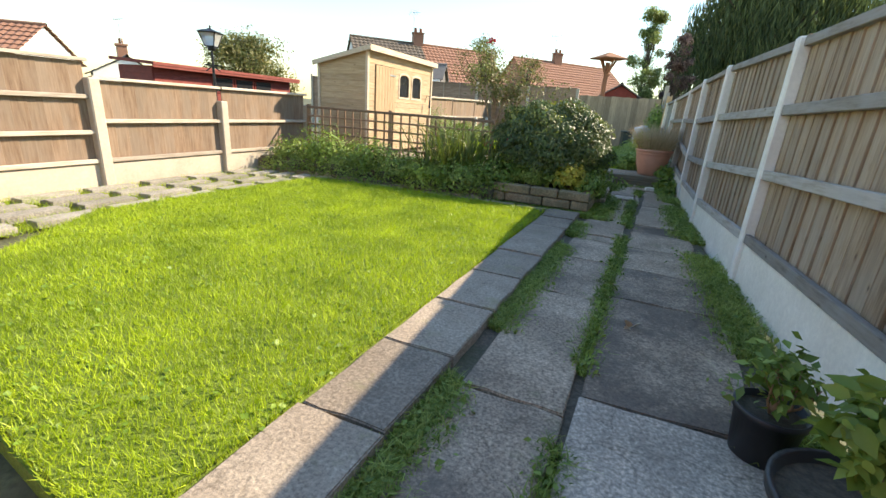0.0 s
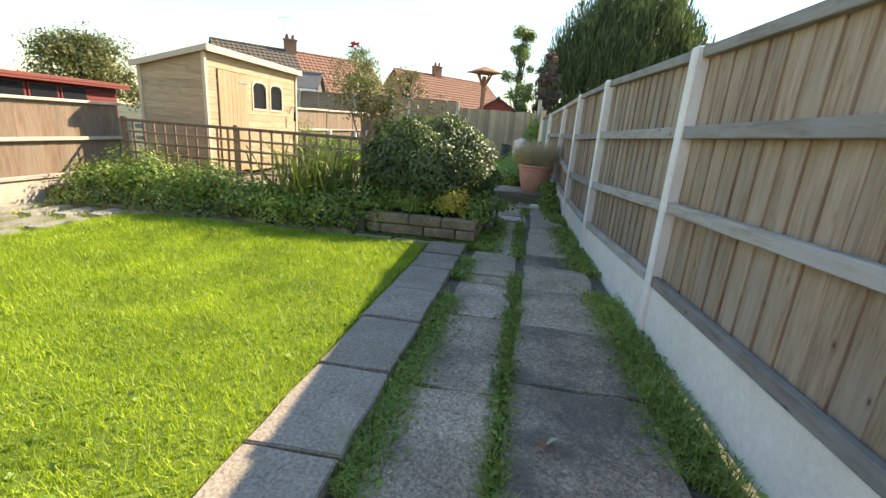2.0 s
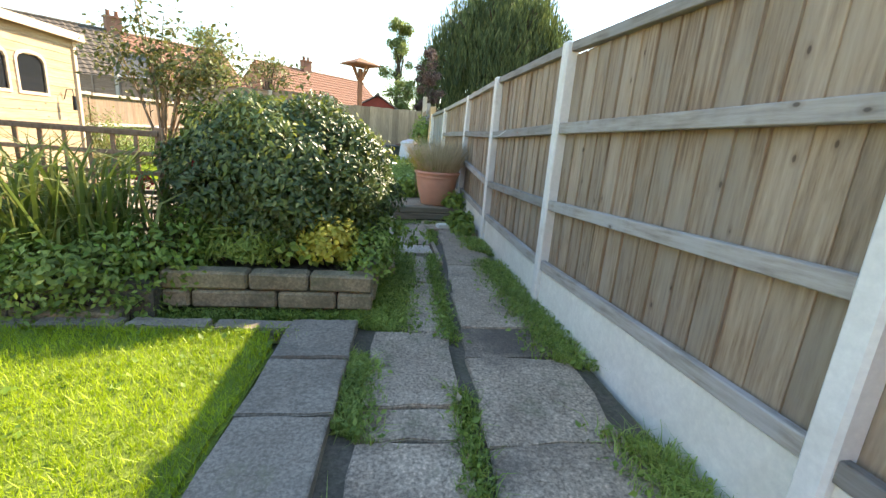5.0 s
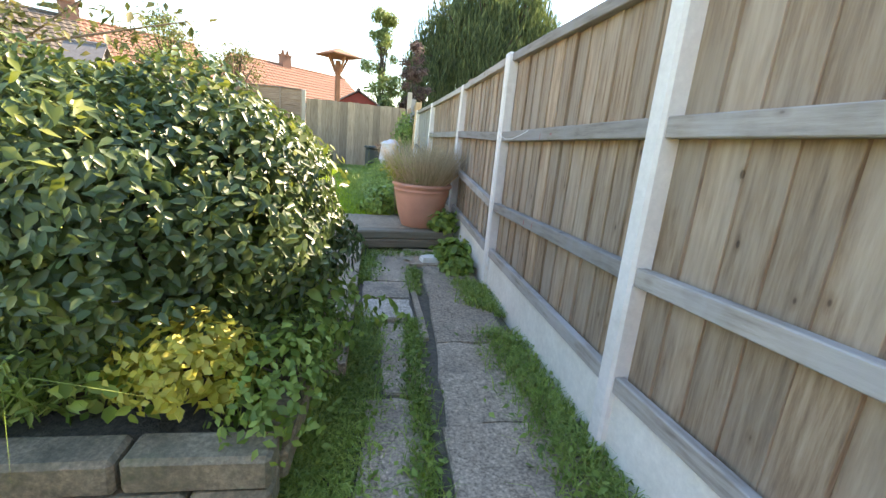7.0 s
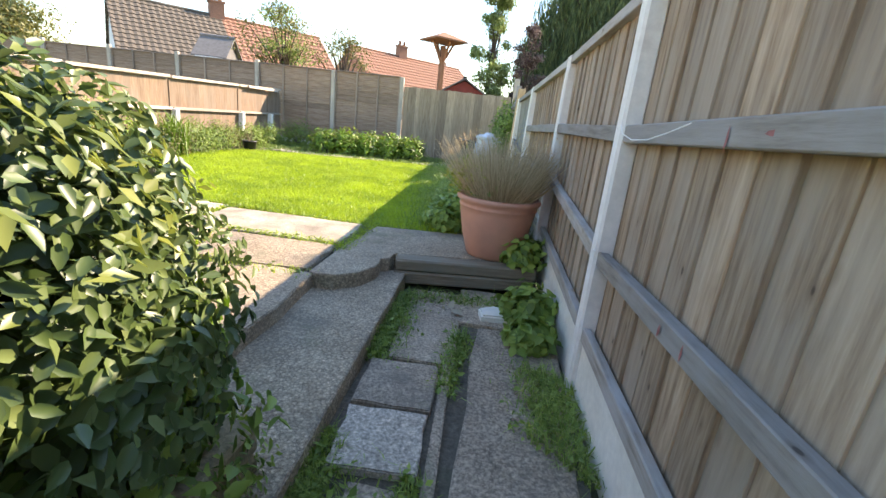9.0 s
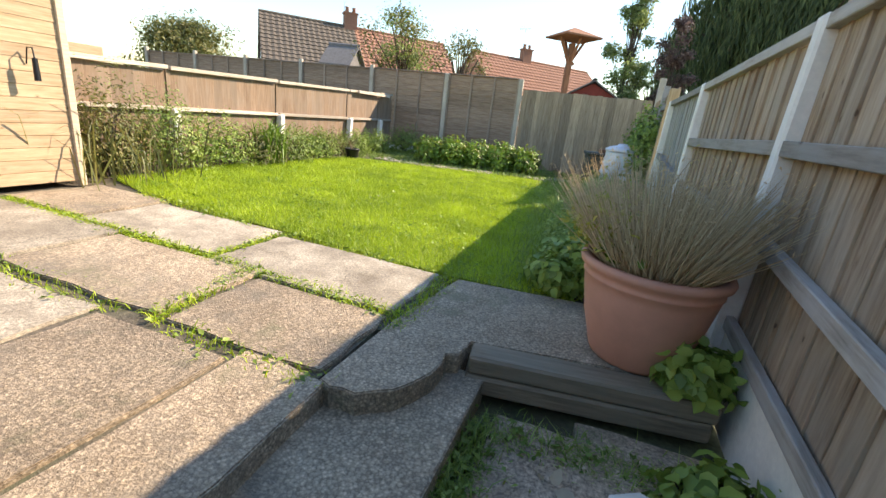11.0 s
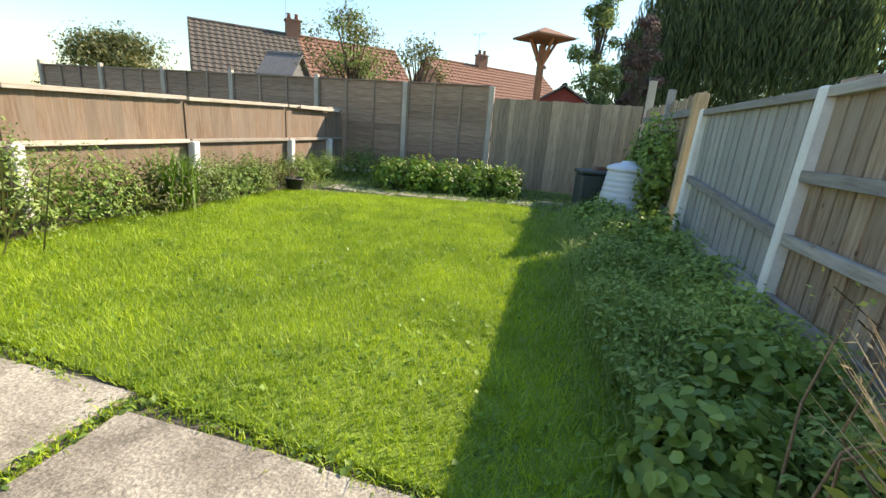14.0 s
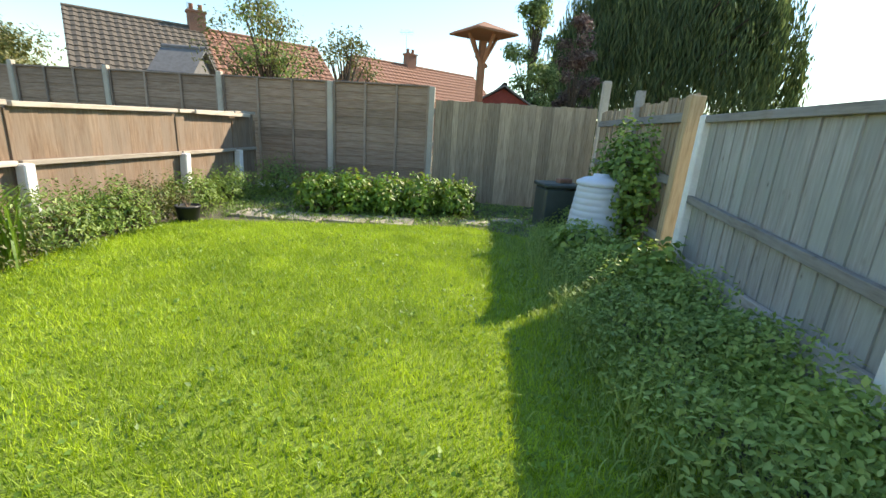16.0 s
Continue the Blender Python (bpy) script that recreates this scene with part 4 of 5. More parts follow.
blades("foliage", P, 0.85, 0.011, L_STRAP, iris, 0.5, 5, True)


def rose():
    p = tagged(base("rose_bush", (-2.05, 7.25, 0.2)), "tall sparse rose bush with a few red blooms", "rose")
    g = random.Random(4)
    paths, pts = [], []
    trunk = [(0, 0, 0), (0.02, 0, 0.6), (-0.02, 0.02, 1.1)]
    paths.append((trunk, [0.02, 0.016, 0.012]))
    for i in range(18):
        a = g.uniform(0, 6.28)
        q = g.uniform(0.15, 0.62)
        tip = (0.24 * (i % 4) + math.cos(a) * q * 0.8, math.sin(a) * q * 0.5, g.uniform(1.05, 1.65))
        mid = (tip[0] * 0.4, tip[1] * 0.4, 1.1 + g.uniform(-0.1, 0.2))
        paths.append(([trunk[1], mid, tip], [0.01, 0.007, 0.003]))
        for _ in range(95):
            u = g.random() ** 0.6
            c = [m + (e - m) * u for m, e in zip(mid, tip)]
            pts.append([v + g.gauss(0, 0.07) for v in c])
    paths.append(([trunk[2], (-0.08, 0, 1.5), (-0.12, 0, 1.92)], [0.009, 0.006, 0.004]))
    for _ in range(70):
        pts.append([-0.1 + g.gauss(0, 0.05), g.gauss(0, 0.05), g.uniform(1.35, 1.8)])
    limbs("stem", paths, M_STEM, p)
    P = np.array(pts)
    leaves("foliage", P, np.tile([0, -0.3, 0.8], (len(P), 1)), 0.05, L_APPLE, p, 0.55, 0.3, 4)
    for x, y, z in ((-0.12, 0, 1.95), (0.45, -0.55, 0.62), (0.1, -0.5, 0.5)):
        q = np.array([[x, y, z]]) + np.random.default_rng(3).normal(0, 0.018, (26, 3))
        leaves("bloom", q, q - np.array([[x, y, z - 0.02]]), 0.045, M_PETAL, p, 0.9, 0.0, 8)
    return p


rose()


# terracotta pot with lavender
def big_pot():
    c = (0.475, 9.93, U)
    p = tagged(base("terracotta_pot", c), "large terracotta pot on the step with woody lavender", "pot")
    revolve("pot_body", [(0.0, 0.0), (0.2, 0.0), (0.215, 0.02), (0.27, 0.2), (0.3, 0.36), (0.305, 0.4), (0.312, 0.405), (0.312, 0.415), (0.308, 0.42), (0.31, 0.44), (0.333, 0.455), (0.338, 0.475), (0.33, 0.49), (0.305, 0.492), (0.297, 0.48), (0.29, 0.43), (0.0, 0.43)], M_TERRA, p, 56)
    g = np.random.default_rng(8)
    n = 1900
    a, q = g.uniform(0, 6.28, n), np.sqrt(g.random(n)) * 0.22
    P = np.column_stack([np.cos(a) * q, np.sin(a) * q, np.full(n, 0.43)])
    out = unit(np.column_stack([np.cos(a) * q * 1.35, np.sin(a) * q * 1.35, np.full(n, 0.42)]) + g.normal(0, 0.06, (n, 3)))
    L = g.uniform(0.34, 0.62, n)[:, None]
    tip = P + out * L
    s = unit(np.cross(out, g.normal(0, 1, (n, 3)))) * 0.0042
    s2 = unit(np.cross(out, s)) * 0.0042
    V = np.stack([P - s, P + s, P + s2, tip], 1).reshape(-1, 3)
    F = (np.arange(n)[:, None, None] * 4 + np.array([[0, 1, 3], [1, 2, 3], [2, 0, 3]])[None]).reshape(-1, 3)
    fast_mesh("stalks", V, F, L_LAV, p)
    k = g.integers(0, n, 2600)
    u = g.random(2600)[:, None] ** 0.5
    Q = P[k] + out[k] * L[k] * u
    leaves("foliage", Q, out[k] + g.normal(0, 0.6, (2600, 3)), 0.022, L_LAV, p, 0.22, -0.3, 9)
    Q = np.array([-0.26, 0.03, 0.63]) + g.normal(0, 1, (1600, 3)) * np.array([0.065, 0.1, 0.055])
    leaves("green_foliage", Q, g.normal(0, 0.5, (1600, 3)) + np.array([-0.4, 0, 0.8]), 0.042, L_YELLOW, p, 0.4, -0.6, 10)
    Q = np.array([0.0, -0.08, 0.56]) + g.normal(0, 1, (60, 3)) * np.array([0.12, 0.07, 0.05])
    leaves("ivy", Q, np.tile([0, -0.5, 0.8], (60, 1)), 0.085, L_NETTLE, p, 0.8, 0.3, 12)
    return p


big_pot()


def pot(name, label, at, r, h, seed, n, size, mat, spread, height, wide=0.55):
    p = tagged(base(name, at), label, "pot")
    revolve("pot_body", [(0.0, 0.0), (r * 0.78, 0.0), (r * 0.8, 0.01), (r * 0.97, h * 0.86), (r * 1.03, h * 0.87), (r * 1.04, h), (r * 0.97, h), (r * 0.93, h * 0.85), (0, h * 0.85)], M_BLACK, p, 36)
    revolve("soil", [(0.0, h * 0.88), (r * 0.93, h * 0.865)], M_SOIL, p, 24)
    st = stems((0, 0, h * 0.85), (spread, spread), height, 9, seed, 0.006)
    limbs("stem", st, M_STEM, p)
    g = np.random.default_rng(seed)
    P, N = [], []
    for path_, _ in st:
        for _ in range(n // 9):
            u = g.random() ** 0.7
            c = np.array(path_[1]) + (np.array(path_[2]) - np.array(path_[1])) * u
            P.append(c + g.normal(0, 0.035, 3))
            N.append([0, -0.2, 0.8])
    leaves("foliage", np.array(P), np.array(N), size, mat, p, wide, 0.3, seed)
    return p


pot("small_pot", "small black plastic plant pot with a leafy plant", (0.56, 2.2, 0.0), 0.115, 0.21, 31, 230, 0.052, L_WEED, 0.16, 0.24, 0.6)
pot("large_pot", "large black plastic tub with mixed leafy plants", (0.66, 1.72, 0.0), 0.23, 0.25, 33, 620, 0.058, L_WEED, 0.22, 0.36, 0.6)
pot("dark_pot", "small dark pot with dried stems beside the lawn", (-4.55, 15.35, U), 0.14, 0.2, 35, 70, 0.05, L_APPLE, 0.15, 0.2)


# ---- upper garden planting ----
for i, (x, y, rx, h) in enumerate(((-5.0, 11.05, 0.45, 0.78), (-4.95, 11.75, 0.48, 0.68), (-4.95, 12.5, 0.45, 0.5), (-4.9, 13.2, 0.42, 0.42), (-4.9, 13.9, 0.4, 0.42), (-4.9, 14.6, 0.4, 0.4), (-5.0, 15.2, 0.35, 0.36), (-5.05, 16.1, 0.35, 0.36), (-5.0, 17.0, 0.4, 0.36), (-4.6, 17.9, 0.5, 0.45), (-3.7, 18.2, 0.5, 0.35))):
    tagged(shrub("border_shrub", "straggly green and brown border shrub by the fence", (x, y, U + h * 0.4), (rx, 0.5, h), 1900, 0.055, (L_APPLE, L_BORDER, L_WEED)[i % 3] if i < 7 else L_WEED, 50 + i, 0.4, 120, L_BORDER, -0.4, 0.55, 0.25), group="shrubs along the upper fence")
back = tagged(base("rough_grass", (-2.0, 17.0, U)), "rough grass and weeds before the back fence", "weeds", kind="stuff")
P = scatter(9000, [(-4.9, 15.6), (-1.2, 16.25), (-0.3, 15.9), (0.5, 16.6), (0.85, 18.4), (-5.2, 18.4)], -0.02, 87) - np.array([-2.0, 17.0, 0])
blades("grass_blades", P, 0.09, 0.004, L_WEED, back, 0.5, 88, True)
P = P[:3500] + np.array([0.03, 0.02, 0.05])
leaves("weed_leaves", P, np.tile([0, -0.3, 1.0], (len(P), 1)), 0.05, L_WEED, back, 0.55, 0.2, 89)
sp = tagged(base("iris_clump", (-4.75, 13.3, U)), "upright clump of bright green sword leaves", "plant")
blades("foliage", np.random.default_rng(6).normal(0, 0.1, (150, 3)) * np.array([1, 1, 0]), 0.75, 0.012, L_NETTLE, sp, 0.22, 6, True)
tall = tagged(base("tall_grass", (-4.85, 11.0, U)), "thin dry grass stems beside the shed", "plant")
blades("foliage", np.random.default_rng(7).normal(0, 1, (170, 3)) * np.array([0.3, 0.4, 0]), 0.85, 0.009, L_APPLE, tall, 0.4, 7, True)
for i in range(5):
    x, y = -3.45 + i * 0.5, 16.75 + 0.12 * i
    tagged(shrub("nettle_clump", "bright green leafy clump at the end of the lawn", (x, y, U + 0.18), (0.36, 0.42, 0.36 + 0.04 * (i % 2)), 900, 0.085, L_NETTLE, 70 + i, 0.55, 140, L_BUSHTIP, -0.3, 0.5, 0.25), group="leafy clumps past the lawn")

WEEDS = [(0.84, 10.35), (0.2, 10.45), (-0.12, 10.7), (-0.25, 12.0), (-0.35, 13.5), (-0.45, 15.4), (-0.2, 16.4), (0.5, 17.5), (0.85, 17.5), (0.85, 14.8)]
wb = tagged(base("weed_bed", (0.3, 13, U)), "dense low weeds and ground cover along the fence", "weeds", kind="stuff")
ge = np.random.default_rng(76)
ue = ge.random(5000)
g_edge = np.column_stack([-0.05 - 0.6 * ue + ge.normal(0, 0.17, 5000), 10.55 + 5.3 * ue + ge.normal(0, 0.1, 5000)])
P = scatter(17000, WEEDS, 0, 77)
hgt = 0.1 + 0.17 * (0.5 + 0.5 * np.sin(P[:, 0] * 5 + P[:, 1] * 2.3) * np.cos(P[:, 1] * 3.1 - P[:, 0] * 2))
hgt *= np.clip((P[:, 0] + 0.5) * 2.2, 0.35, 1.2)
P[:, 2] = hgt * np.sqrt(np.random.default_rng(1).random(len(P))) * 1.3
leaves("weed_leaves", P - np.array([0.3, 13, 0]), np.tile([-0.2, -0.1, 1.0], (len(P), 1)), 0.042, L_COVER, wb, 0.5, 0.2, 78)
blades("weed_blades", np.column_stack([g_edge, np.zeros(len(g_edge))]) - np.array([0.3, 13, 0]), 0.09, 0.004, L_COVER, wb, 0.5, 83, True)
P = scatter(9000, WEEDS, 0, 79)
blades("weed_blades", P - np.array([0.3, 13, 0]), 0.22, 0.004, L_COVER, wb, 0.5, 80, True)
P = scatter(7000, [(0.42, 10.5), (0.82, 10.5), (0.78, 14.5), (0.35, 14.5)], 0, 84)
P[:, 2] = np.random.default_rng(85).random(len(P)) * (0.16 + 0.14 * np.sin(P[:, 1] * 4.0) ** 2 + 0.2 * (P[:, 0] - 0.4))
leaves("weed_leaves", P - np.array([0.3, 13, 0]), np.tile([-0.4, -0.2, 0.9], (len(P), 1)), 0.05, L_COVER, wb, 0.5, 0.2, 86)
for i, (x, y, r) in enumerate(((0.0, 10.62, 0.2), (0.12, 10.8, 0.26), (0.42, 11.3, 0.3), (0.7, 9.75, 0.18), (0.72, 9.1, 0.2), (0.7, 8.75, 0.14), (0.5, 14.3, 0.4), (0.1, 15.0, 0.35))):
    tagged(shrub("broad_weed", "broad-leaved dark green weed clump", (x, y, (U if y > 9.4 else 0) + r * 0.35), (r, r, r * 0.9), 380, 0.085, L_WEED, 90 + i, 0.75, 0, None, -0.2, 0.6, 0.2), group="broad weed clumps")
shrub("ivy", "climbing ivy hanging over the corner fence", (0.72, 16.0, 0.95), (0.3, 0.9, 0.75), 2200, 0.07, L_WEED, 99, 0.7, 0, None, -0.9, 0.5, 0.2)
fl_w = tagged(base("daisy_stalks", (0.35, 10.3, U)), "tall thin weed stalks with small yellow flowers", "plant")
g0 = random.Random(12)
st = [([(g0.uniform(-0.2, 0.3), g0.uniform(0, 0.3), 0), (g0.uniform(-0.2, 0.4), g0.uniform(0, 0.3), 0.5), (g0.uniform(-0.2, 0.45), g0.uniform(0, 0.3), g0.uniform(0.75, 0.98))], [0.005, 0.004, 0.002]) for _ in range(9)]
limbs("stem", st, M_STEM, fl_w)
Q = np.array([np.array(s[0][2]) + np.array([g0.gauss(0, 0.03), g0.gauss(0, 0.03), g0.gauss(0, 0.04)]) for s in st for _ in range(6)])
leaves("bloom", Q, np.tile([0, 0, 1.0], (len(Q), 1)), 0.016, L_YELLOW, fl_w, 0.8, 0, 13)

# ---- grass ----
turf = tagged(base("grass"), "short bright green lawn grass", "grass", kind="stuff")
P = scatter(150000, LOWER, 0.035, 101)
blades("grass_blades", P, 0.04, 0.0028, L_GRASS, turf, 0.45, 102)
P = scatter(170000, UPPER, U - 0.005, 103)
blades("grass_blades", P, 0.05, 0.0034, L_GRASS, turf, 0.45, 104)
P = np.concatenate([scatter(2600, LOWER, 0.025, 105), scatter(6000, UPPER, U - 0.01, 106)])
P = P[np.sin(P[:, 0] * 4.1) * np.cos(P[:, 1] * 3.3) > -0.15]
leaves("clover", P + np.array([0, 0, 0.03]), np.tile([0, 0, 1.0], (len(P), 1)), 0.03, L_NETTLE, turf, 0.8, 0, 107)


def band(n, line, width, z, seed):
    """Points strewn along a line."""
    g = np.random.default_rng(seed)
    a = np.array(line)
    seg = np.linalg.norm(np.diff(a, axis=0), axis=1)
    s = np.searchsorted(np.cumsum(seg), g.random(n) * seg.sum()).clip(0, len(seg) - 1)
    u = g.random(n)[:, None]
    Q = a[s] * (1 - u) + a[s + 1] * u + g.normal(0, width, (n, 2))
    keep = np.sin(Q[:, 0] * 3 + Q[:, 1] * 5.3) + np.sin(Q[:, 1] * 2.1) > -0.9
    Q = Q[keep]
    return np.column_stack([Q, np.full(len(Q), z)])


jw = tagged(base("joint_weeds"), "grass and small weeds growing in the paving joints", "weeds", kind="stuff")
LINES = [
    ([(-0.66, 1.2), (-0.38, 5.9), (-0.3, 6.2)], 0.05, -0.022, 12000, 0.07),
    ([(-0.2, 0.8), (0.07, 5.3), (0.15, 7.2), (0.3, 8.8)], 0.03, -0.02, 8500, 0.065),
    ([(0.76, 1.2), (0.74, 4.3), (0.72, 6.4), (0.76, 9.3)], 0.075, -0.022, 17000, 0.09),
    ([(-0.4, 6.0), (-0.22, 7.2), (-0.1, 9.2)], 0.06, -0.02, 4500, 0.08), ([(-0.28, 5.9), (-0.2, 6.9), (-0.16, 7.6)], 0.09, -0.02, 6000, 0.06),
    ([(-1.7, 6.07), (-0.4, 6.1), (-0.28, 6.9)], 0.05, -0.02, 3000, 0.07),
    ([(-0.15, 9.25), (0.8, 9.3)], 0.05, -0.02, 900, 0.07),
    ([(-0.7, 9.68), (-2.1, 9.75), (-4.4, 9.82)], 0.03, U - 0.02, 2600, 0.05),
    ([(-1.65, 9.0), (-1.75, 9.7)], 0.03, U - 0.02, 350, 0.05), ([(-2.11, 9.72), (-2.12, 10.45)], 0.025, U - 0.02, 350, 0.05),
    ([(-0.7, 9.0), (-2.0, 9.0), (-4.4, 9.06)], 0.04, U - 0.02, 700, 0.05), ([(-0.68, 9.5), (-0.66, 10.38)], 0.04, U - 0.02, 350, 0.06),
    ([(-0.62, 10.38), (-2.2, 10.48), (-3.95, 10.64)], 0.03, U - 0.02, 1500, 0.05),
    ([(-0.8, 5.75), (-2.7, 5.82), (-4.3, 5.75)], 0.05, 0.02, 1500, 0.06)]
for j, (ln, w, z, n, h) in enumerate(LINES):
    Q = band(n, ln, w, z, 400 + j)
    blades("weed_blades", Q, h, 0.003, (L_WEED if j % 2 else L_COVER) if j < 7 else L_GRASS, jw, 0.6, 420 + j, True)
    Q = band(n // 3, ln, w * 1.2, z, 440 + j)
    Q[:, 2] += np.random.default_rng(j).random(len(Q)) * h * 0.7
    leaves("weed_leaves", Q, np.tile([0, 0, 1.0], (len(Q), 1)), 0.035, L_WEED, jw, 0.6, 0.1, 460 + j)
P = scatter(20000, [(-5.6, 0.0), (-4.3, 0.0), (-4.3, 6.0), (-5.6, 7.0)], -0.02, 480)
blades("weed_blades", P, 0.06, 0.0035, L_GRASS, jw, 0.5, 481)

# ---- litter on the path ----
for i, (x, y, z, s) in enumerate(((0.12, 3.05, 0.003, 0.07), (0.33, 4.05, 0.003, 0.05), (0.22, 9.05, 0.02, 0.08), (0.03, 5.2, 0.003, 0.04))):
    q = np.array([[x, y, z + 0.008]]) + np.random.default_rng(i).normal(0, s * 0.2, (3, 3)) * np.array([1, 1, 0.05])
    o = leaves("dry_leaf", q - q[0], np.tile([0, 0, 1.0], (3, 1)), s, M_LEAFLITTER, None, 0.7, 0.0, 500 + i)
    o.location = q[0]
    tagged(o, "pale dry leaf scrap lying on the path", "leaf", "litter on the path")
slab_loose = prism("loose_stone", [(0.42, 8.98), (0.6, 9.0), (0.62, 9.12), (0.5, 9.16), (0.4, 9.1)], 0.0, 0.05, M_GRAVEL, None, 0.012)
tagged(slab_loose, "pale loose stone lying by the step", "stone")
bm = bmesh.new()
bmesh.ops.create_icosphere(bm, subdivisions=3, radius=0.1)
for v in bm.verts:
    v.co *= 1 + 0.35 * noise.noise(v.co * 9)
    v.co.z *= 0.7
me = bpy.data.meshes.new("rockery_stone")
bm.to_mesh(me)
bm.free()
me.materials.append(M_ROCK)
rk = new("rockery_stone", me)
rk.location = (0.42, 1.6, 0.05)
tagged(rk, "rough buff stone lying beside the plant tub", "stone")


# ---- lamp on the left fence ----
def lantern():
    p = tagged(base("garden_lantern", (-5.72, 5.42, 0.0)), "black iron lamp post with a glazed lantern", "lamp")
    limbs("pole", [([(0, 0, -0.05), (0, 0, 1.05), (0, 0, 1.72)], [0.022, 0.022, 0.016]), ([(-0.12, 0, 1.5), (0.12, 0, 1.5)], [0.009, 0.009]), ([(-0.1, 0, 1.42), (0, 0, 1.5)], [0.007, 0.007]), ([(0.1, 0, 1.42), (0, 0, 1.5)], [0.007, 0.007])], M_IRON, p)
    revolve("collar", [(0.0, 1.68), (0.05, 1.7), (0.06, 1.74), (0.0, 1.75)], M_IRON, p, 16)
    b, t, z0, z1 = 0.062, 0.115, 1.745, 1.925
    v = [(sx * b, sy * b, z0) for sx, sy in ((-1, -1), (1, -1), (1, 1), (-1, 1))] + [(sx * t, sy * t, z1) for sx, sy in ((-1, -1), (1, -1), (1, 1), (-1, 1))]
    mesh_ob("panes", v, [(0, 1, 5, 4), (1, 2, 6, 5), (2, 3, 7, 6), (3, 0, 4, 7)], glass, p)
    limbs("frame", [([v[i], v[i + 4]], [0.008, 0.008]) for i in range(4)] + [([v[4 + i], v[4 + (i + 1) % 4]], [0.01, 0.01]) for i in range(4)] + [([v[i], v[(i + 1) % 4]], [0.008, 0.008]) for i in range(4)], M_IRON, p)
    c = 0.14
    mesh_ob("cap", [(-c, -c, z1), (c, -c, z1), (c, c, z1), (-c, c, z1), (0, 0, z1 + 0.055)], [(0, 1, 4), (1, 2, 4), (2, 3, 4), (3, 0, 4), (3, 2, 1, 0)], M_IRON, p)
    revolve("finial", [(0.0, z1 + 0.04), (0.014, z1 + 0.05), (0.014, z1 + 0.08), (0.0, z1 + 0.1)], M_IRON, p, 10)
    p.rotation_euler[2] = 0.4


lantern()


# ---- compost bin, dark bin ----
def compost():
    p = tagged(base("compost_bin", (0.42, 15.9, U)), "pale grey plastic compost bin among the weeds", "bin")
    prof = [(0.0, 0.0), (0.36, 0.0)]
    for k in range(9):
        z = 0.06 + k * 0.075
        r = 0.36 - 0.1 * (z / 0.75)
        prof += [(r, z), (r - 0.008, z + 0.012), (r, z + 0.024)]
    prof += [(0.255, 0.75), (0.0, 0.752)]
    revolve("bin_body", prof, M_BIN, p, 40)
    revolve("lid", [(0.275, 0.745), (0.285, 0.76), (0.28, 0.79), (0.2, 0.83), (0.1, 0.85), (0.09, 0.88), (0.0, 0.885)], M_BIN, p, 40)
    box("hatch", (-0.1, -0.325, 0.16), (0.26, 0.02, 0.22), M_BIN, p, (8, 0, -15))
    q = tagged(base("storage_bin", (0.06, 16.75, U)), "dark green plastic bin beside the compost bin", "bin")
    box("bin_body", (0, 0, 0.3), (0.5, 0.45, 0.6), M_BINDARK, q, (0, 0, 12), 0.03)
    box("lid", (0, 0, 0.63), (0.55, 0.5, 0.06), M_BINDARK, q, (0, 0, 12), 0.025)
    box("brick", (0.08, 0, 0.69), (0.215, 0.1, 0.06), M_BRICK, q, (0, 0, 30), 0.006)


compost()


# ---- neighbours' things beyond the fences ----
def bird_table():
    p = tagged(base("bird_table", (-1.27, 20.8, -0.06)), "tall red-brown timber post with a flat pitched roof", "bird table")
    box("post", (0, 0, 1.72), (0.14, 0.14, 3.45), M_POSTWOOD, p, (0, 0, 30), 0.01)
    c = 0.72
    rot = radians(38)
    co, si = math.cos(rot), math.sin(rot)
    q = [(x * co - y * si, x * si + y * co) for x, y in ((-c * 0.75, -c * 0.75), (c * 0.75, -c * 0.75), (c * 0.75, c * 0.75), (-c * 0.75, c * 0.75))]
    v = [(x, y, 3.56) for x, y in q] + [(x, y, 3.6) for x, y in q] + [(0, 0, 3.84)]
    mesh_ob("roof", v, [(3, 2, 1, 0), (0, 1, 5, 4), (1, 2, 6, 5), (2, 3, 7, 6), (3, 0, 4, 7), (4, 5, 8), (5, 6, 8), (6, 7, 8), (7, 4, 8)], M_POSTWOOD, p)
    for k in range(4):
        a = rot + k * math.pi / 2
        limbs("brace", [([(0.05 * math.cos(a), 0.05 * math.sin(a), 3.0), (0.38 * math.cos(a), 0.38 * math.sin(a), 3.56)], [0.04, 0.04])], M_POSTWOOD, p)
    box("crosspiece", (0, -0.03, 3.03), (0.36, 0.06, 0.06), M_POSTWOOD, p, (0, 35, 30))


bird_table()


